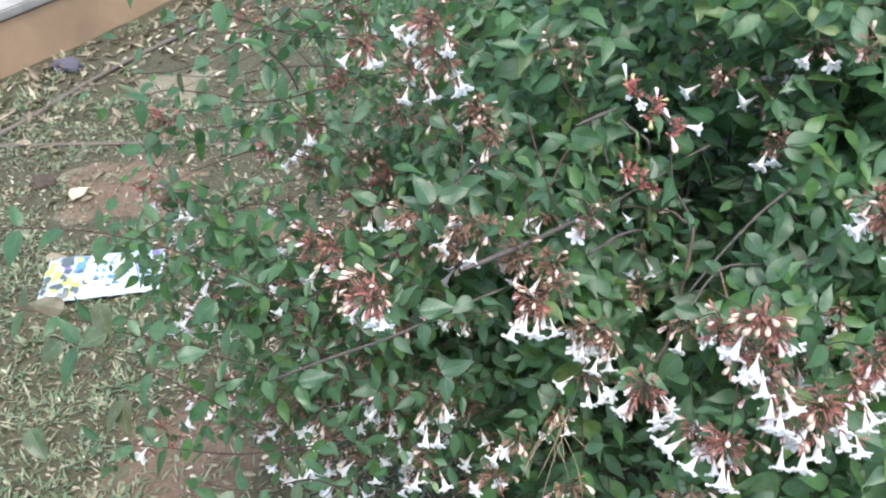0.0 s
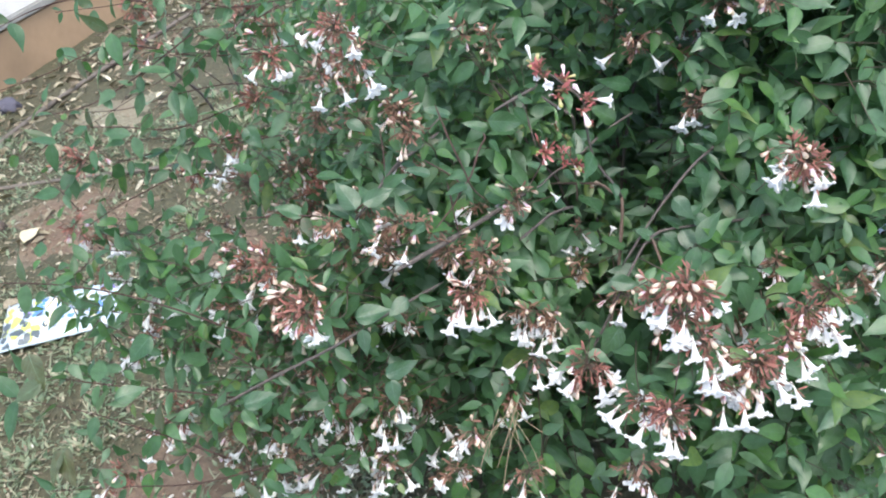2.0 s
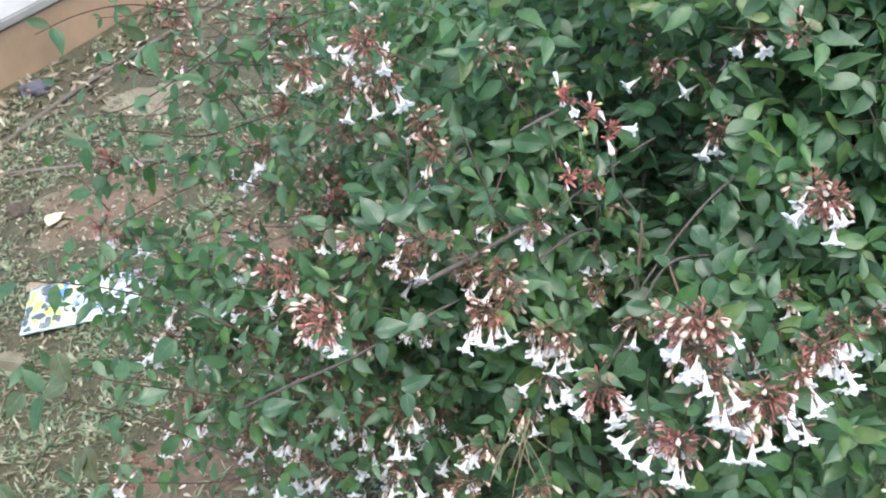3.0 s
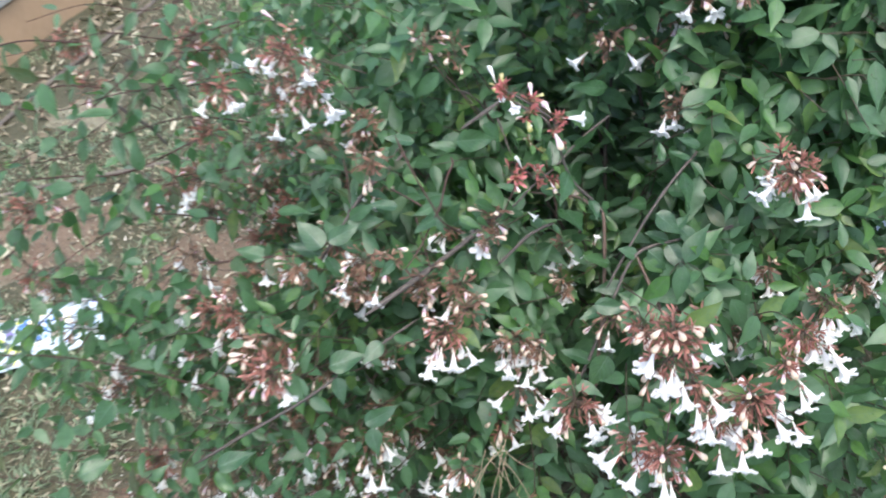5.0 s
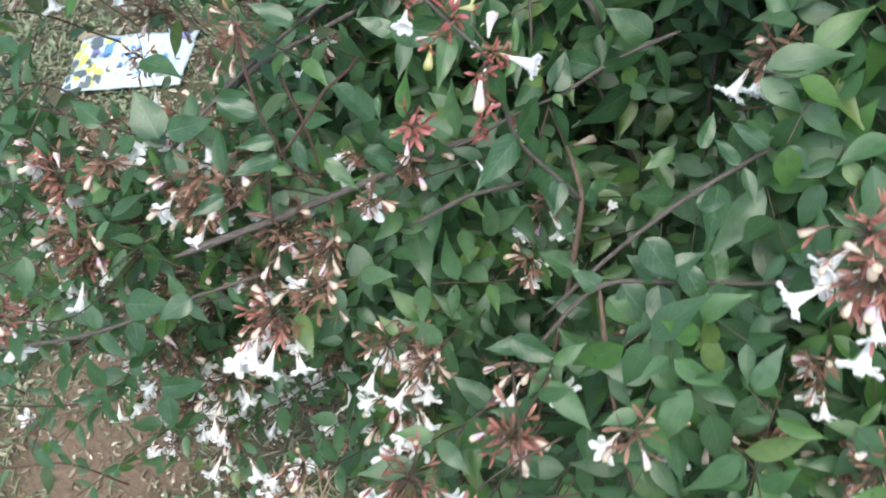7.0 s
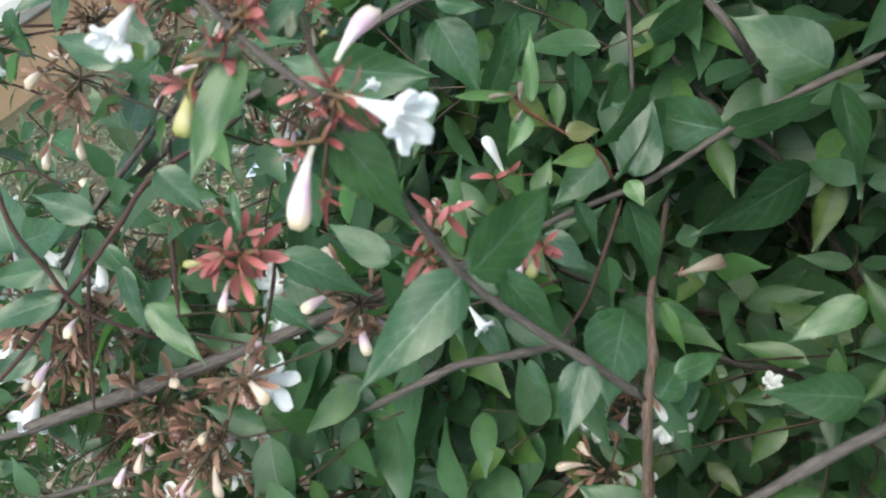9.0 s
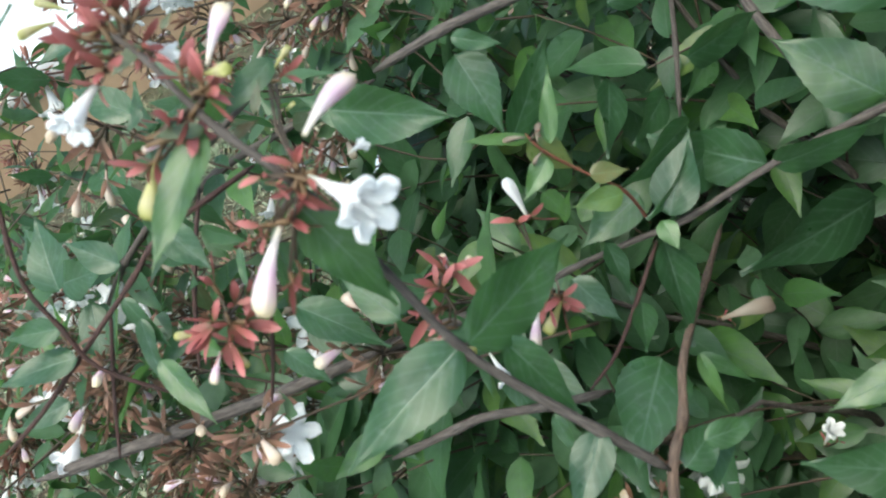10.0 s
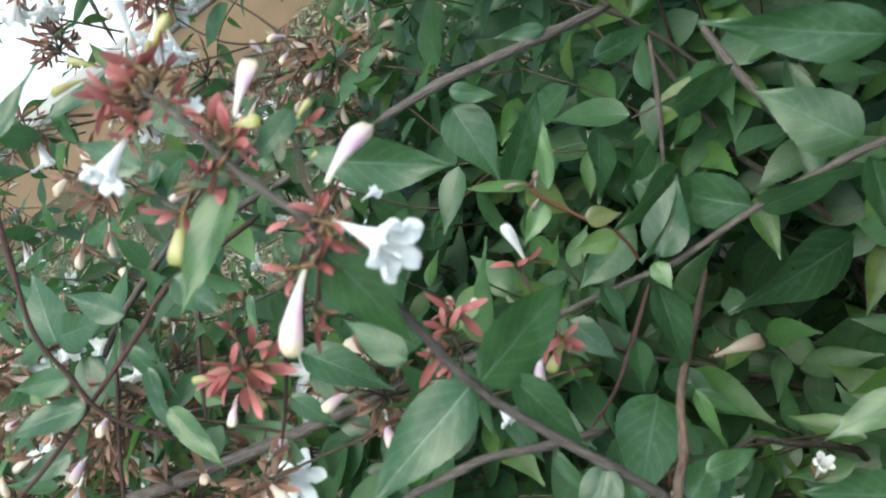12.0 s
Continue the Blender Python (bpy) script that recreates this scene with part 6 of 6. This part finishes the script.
# ---- printed sachet on the soil
def packet():
    cx, cy = -0.836, 1.576
    u, w = Vector((0.274, 0.05, 0)).normalized(), Vector((-0.027, 0.166, 0)).normalized()
    hu, hw = 0.139, 0.083
    thing = new("snack_packet")
    thing.location = (cx, cy, ground_height(cx, cy) + 0.006)
    tagged(thing, "crumpled white printed plastic packet with blue and yellow areas", "packet")
    foil, nt, bsdf = material("white_printed_film")
    nt.links.new(mix(nt, world_noise(nt, 60.0, 3.0), (0.49, 0.56, 0.59), (0.38, 0.46, 0.51)), bsdf.inputs["Base Color"])
    bsdf.inputs["Roughness"].default_value = 0.3
    bump(nt, bsdf, world_noise(nt, 45.0, 3.0), 0.6, 0.006)

    def lift(a, b):
        edge = min(1.0, 4 * (1 - abs(a))) * min(1.0, 4 * (1 - abs(b)))
        return 0.006 + 0.011 * edge + 0.006 * noise.noise((a * 2.4, b * 2.4, 1.0)) + 0.003 * noise.noise((a * 7, b * 7, 4.0))

    def sheet(a0, a1, b0, b1, up, mat, name, na=14, nb=8, label="", skew=0.0):
        verts, faces = [], []
        for j in range(nb + 1):
            for i in range(na + 1):
                b = b0 + (b1 - b0) * j / nb
                a = a0 + (a1 - a0) * i / na + skew * (b - b0)
                p = u * (a * hu) + w * (b * hw)
                verts.append((p.x, p.y, lift(a, b) + up))
        for j in range(nb):
            for i in range(na):
                q = j * (na + 1) + i
                faces.append((q, q + 1, q + na + 2, q + na + 1))
        n = len(verts)
        verts += [(x, y, z - 0.004 if up == 0 else z - 0.0006) for x, y, z in verts]
        faces += [tuple(v + n for v in reversed(f)) for f in faces[: na * nb]]
        rim = [i for i in range(na)] + [na + j * (na + 1) for j in range(nb)] + [nb * (na + 1) + na - i for i in range(na)] + [(nb - j) * (na + 1) for j in range(nb)]
        for p, q in zip(rim, rim[1:] + rim[:1]):
            faces.append((q, p, p + n, q + n))
        return child(name, mesh_of(name, verts, faces, mat), thing, None, label)

    def print_mat(name, c):
        return soft_material(name, c, tuple(0.8 * v for v in c), 90.0, 0.35, 0.0, 0.1)

    blue, yellow, sky, dark, tan, purple = (print_mat(n, c) for n, c in (("blue_print", (0.10, 0.24, 0.62)), ("yellow_print", (0.52, 0.56, 0.12)), ("pale_blue_print", (0.45, 0.60, 0.80)), ("dark_print_and_leaf_shade", (0.085, 0.105, 0.115)), ("straw_print", (0.72, 0.66, 0.42)), ("violet_print", (0.20, 0.16, 0.36))))
    def blob(a, b, ra, rb, mat, name, seed, label, up=0.0012):
        """A printed area or painted leaf shadow with an uneven outline, a hair above the film."""
        verts, faces, n = [], [], 22
        for ring in (0.0, 0.5, 1.0):
            for k in range(n):
                t = 2 * math.pi * k / n
                q = ring * (1 + 0.45 * noise.noise((math.cos(t) * 1.6 + seed, math.sin(t) * 1.6, seed)))
                x = max(-0.985, min(0.985, a + ra * q * math.cos(t)))
                y = max(-0.97, min(0.97, b + rb * q * math.sin(t)))
                p = u * (x * hu) + w * (y * hw)
                verts.append((p.x, p.y, lift(x, y) + up))
        for i in range(2):
            for k in range(n):
                j = (k + 1) % n
                faces.append((i * n + k, (i + 1) * n + k, (i + 1) * n + j, i * n + j))
        return child(name, mesh_of(name, verts, faces, mat), thing, None, label)

    sheet(-1, 1, -1, 1, 0.0, foil, "film", 28, 16)
    sheet(-0.50, -0.33, 0.05, 0.75, 0.0012, blue, "print_patch", 4, 6, "blue printed area", 0.10)
    blob(-0.64, 0.62, 0.13, 0.26, dark, "print_patch", 1.0, "grey printed area")
    for k, (a, b) in enumerate(((-0.92, 0.30), (-0.94, -0.25), (-0.76, -0.05), (-0.72, -0.60), (-0.55, -0.35), (-0.50, -0.82), (-0.40, -0.55))):
        blob(a, b, 0.085, 0.19, yellow, "print_patch", 2.0 + 1.7 * k, "yellow printed area")
    for a, b, wa, wb in ((-0.20, 0.60, 0.46, 0.05), (-0.20, -0.50, 0.46, 0.05), (-0.20, -0.50, 0.03, 1.15), (0.23, -0.50, 0.03, 1.15)):
        sheet(a, a + wa, b, b + wb, 0.0015, tan, "print_and_shade_mark", 8, 8, "straw coloured frame line")
    for k in range(9):
        blob(-0.08 + 0.11 * (k % 3), -0.28 + 0.30 * (k // 3), 0.028, 0.075, blue, "print_and_shade_mark", 120.0 + k, "blue printed dot", 0.0015)
    for a, b, k in ((0.36, -0.05, 0.35), (0.62, 0.62, -0.35), (0.36, -0.05, -0.35), (0.62, -0.72, 0.35)):
        sheet(a, a + 0.022, min(b, b + 0.67), max(b, b + 0.67), 0.0015, sky, "print_and_shade_mark", 1, 8, "pale blue slanting line", k)
    sheet(-0.28, -0.21, -0.6, 0.85, 0.0012, tan, "print_patch", 3, 9, "straw coloured stripe", 0.12)
    blob(0.12, 0.66, 0.16, 0.16, sky, "print_patch", 5.0, "pale blue printed area")
    blob(0.40, 0.22, 0.10, 0.26, tan, "print_patch", 6.0, "straw coloured printed area")
    blob(0.80, 0.66, 0.09, 0.14, sky, "print_patch", 7.0, "pale blue printed area")
    for k in range(4):
        sheet(0.56 + 0.05 * k, 0.568 + 0.05 * k, -0.5, 0.3, 0.0013, sky, "print_and_shade_mark", 1, 6, "thin blue line", 0.22 if k % 2 else -0.16)
    for k in range(7):
        sheet(-0.02 + 0.13 * k, 0.06 + 0.13 * k, -0.78 + 0.05 * (k % 3), -0.70 + 0.05 * (k % 3), 0.0013, (sky, dark, blue)[k % 3], "print_and_shade_mark", 3, 1, "short printed bar", 0.3)
    for k in range(6):
        blob(0.05 + 0.15 * k, -0.1 - 0.22 * (k % 2), 0.05, 0.10, (sky, blue, sky)[k % 3], "print_and_shade_mark", 50.0 + k, "pale blue printed shape", 0.0013)
    sheet(0.80, 0.93, 0.52, 0.82, 0.0014, purple, "print_and_shade_mark", 2, 3, "small violet square")
    pr = random.Random(3)
    for k in range(14):
        a, b = pr.uniform(-0.2, 0.9), pr.uniform(-0.9, 0.9)
        sheet(a, a + pr.uniform(0.02, 0.09), b, b + pr.uniform(0.025, 0.06), 0.0016, pr.choice((sky, dark, blue, purple, tan)), "print_and_shade_mark", 2, 1, "short printed bar", pr.uniform(-0.2, 0.3))
    # dark blobs painted on for leaves and their shadows over the packet
    for k in range(13):
        blob(pr.uniform(-0.97, -0.35), pr.uniform(-0.95, -0.35) + 0.5 * (k % 2), pr.uniform(0.04, 0.08), pr.uniform(0.08, 0.17), dark, "print_and_shade_mark", 70.0 + k, "dark leaf silhouette painted on for leaf shadow", 0.0017)
    for k in range(5):
        blob(-0.9 + 0.16 * k, 0.62 - 0.2 * (k % 3), 0.07, 0.13, (yellow, tan, purple)[k % 3], "print_and_shade_mark", 90.0 + k, "small printed patch", 0.0012)
    # a further row of painted leaf silhouettes, same dark colour as the print
    for k in range(6):
        blob(-0.92 + 0.17 * k, -0.62 + 0.3 * ((k * 7) % 3) * 0.6 - 0.1 * (k % 2), 0.05, 0.12, dark, "print_and_shade_mark", 30.0 + k, "dark leaf silhouette painted on for leaf shadow", 0.0014)


packet()


def fallen_leaf(x, y, size, turn, mat, label):
    v, f, u = leaf_shape(10, 3, 0.33, 0.7, 0.2, 0.3, 0.9, 0.03)
    m = frame_along(on_soil(x, y, 0.012), (math.cos(turn), math.sin(turn), 0.1), (0.1, -0.2, 1)) @ Matrix.Diagonal((size, size, size, 1))
    ob = new("fallen_leaf", mesh_of("fallen_leaf", v, f, mat, True, u))
    ob.matrix_world = m
    tagged(ob, label, "fallen leaf")


pale_leaf = soft_material("pale_straw_leaf", (0.58, 0.53, 0.38), (0.44, 0.38, 0.24), 120.0, 0.7, 0.1, 0.4)
fallen_leaf(-1.034, 1.907, 0.075, 1.3, pale_leaf, "large pale yellow dry leaf on bare soil")
fallen_leaf(-1.0, 1.63, 0.05, 0.5, dry_pale, "narrow straw coloured dry leaf on the soil")


def lump(name, x, y, r, c, label, cat):
    bm = bmesh.new()
    bmesh.ops.create_icosphere(bm, subdivisions=3, radius=1.0)
    for v in bm.verts:
        q = v.co.copy()
        k = 1 + 0.35 * noise.noise(q * 1.7 + Vector((x, y, 0))) + 0.15 * noise.noise(q * 5)
        v.co = Vector((q.x * k * r, q.y * k * r * 0.8, max(q.z, -0.4) * k * r * 0.6))
    me = bpy.data.meshes.new(name)
    bm.to_mesh(me)
    bm.free()
    me.materials.append(soft_material(name + "_skin", c, tuple(0.5 * v for v in c), 120.0, 0.85, 0.0, 0.7))
    ob = new(name, me)
    ob.location = (x, y, ground_height(x, y) + r * 0.22)
    tagged(ob, label, cat)


lump("dirt_clod", -1.156, 2.008, 0.035, (0.075, 0.055, 0.04), "dark brown dried clod on the soil", "clod")
lump("crumpled_wrapper", -1.36, 2.753, 0.05, (0.09, 0.085, 0.11), "crumpled grey violet wrapper by the plinth", "wrapper")


# ---- dry straw hung up in the shrub
def straw_bunch(at, label):
    thing = new("straw_bunch")
    thing.location = at
    tagged(thing, label, "dry straw")
    r = random.Random(5)
    for i in range(10):
        a = Vector((r.uniform(-0.012, 0.012), r.uniform(-0.01, 0.01), r.uniform(0.0, 0.02)))
        b = a + Vector((r.uniform(-0.04, 0.035), r.uniform(-0.05, -0.01), r.uniform(-0.085, -0.03)))
        v, f = tube(bend(a, b, (r.uniform(-0.006, 0.006), 0, r.uniform(-0.003, 0.004)), 6), [0.0005] * 7, 4)
        child("straw", mesh_of("straw", v, f, straw), thing)


straw_bunch((0.132, 0.620, 0.609), "thin dry straws caught among the leaves")


# ---- pale blue blossoms of a plant that grows beside the shrub
def blue_plant():
    foot = Vector((0.93, 1.15, 0.0))
    thing = new("plumbago_plant")
    thing.location = foot
    tagged(thing, "slender plumbago plant with pale blue five-petalled flowers", "plant")
    r = random.Random(8)
    star = turned(((0, 0.02, 0), (0.5, 0.03, 0), (0.85, 0.04, 0.1), (0.97, 0.10, 0.7), (1.0, 0.16, 1.0)), 25, 0.42, 0.0)
    flower = mesh_of("flower", star[0], star[1], petal_blue, True, star[2])
    greens = Mass()
    for tip in ((0.696, 0.955, 0.557), (0.605, 0.790, 0.690)):
        t = Vector(tip) - foot
        line = bend((0, 0, 0), t, (0.03, 0.0, 0.06), 10, 0.004, r)
        v, f = tube(line, [0.0025 - 0.0015 * i / 10 for i in range(11)], 6)
        child("stem", mesh_of("stem", v, f, bark_brown), thing)
        for k in range(3):
            o = rand_dir(r)
            d = (Vector((-0.1, -0.6, 0.5)) + o * 0.7).normalized()
            child("flower", flower, thing, frame_along(t + o * 0.012, d, (0, 0, 1)) @ Matrix.Diagonal((0.021, 0.021, 0.021, 1)))
        for q in line[4:]:
            for k in range(2):
                s = r.uniform(0.025, 0.04)
                greens.add(MASS_LEAF[r.randrange(4)], frame_along(q, rand_dir(r) + Vector((0, 0, 0.2)), Vector((0, -0.4, 1))) @ Matrix.Diagonal((s, s, s, 1)))
    g = child("foliage", greens.mesh("foliage", leaf_mass), thing, None, "small soft green leaves")
    g["kind"] = "stuff"


blue_plant()
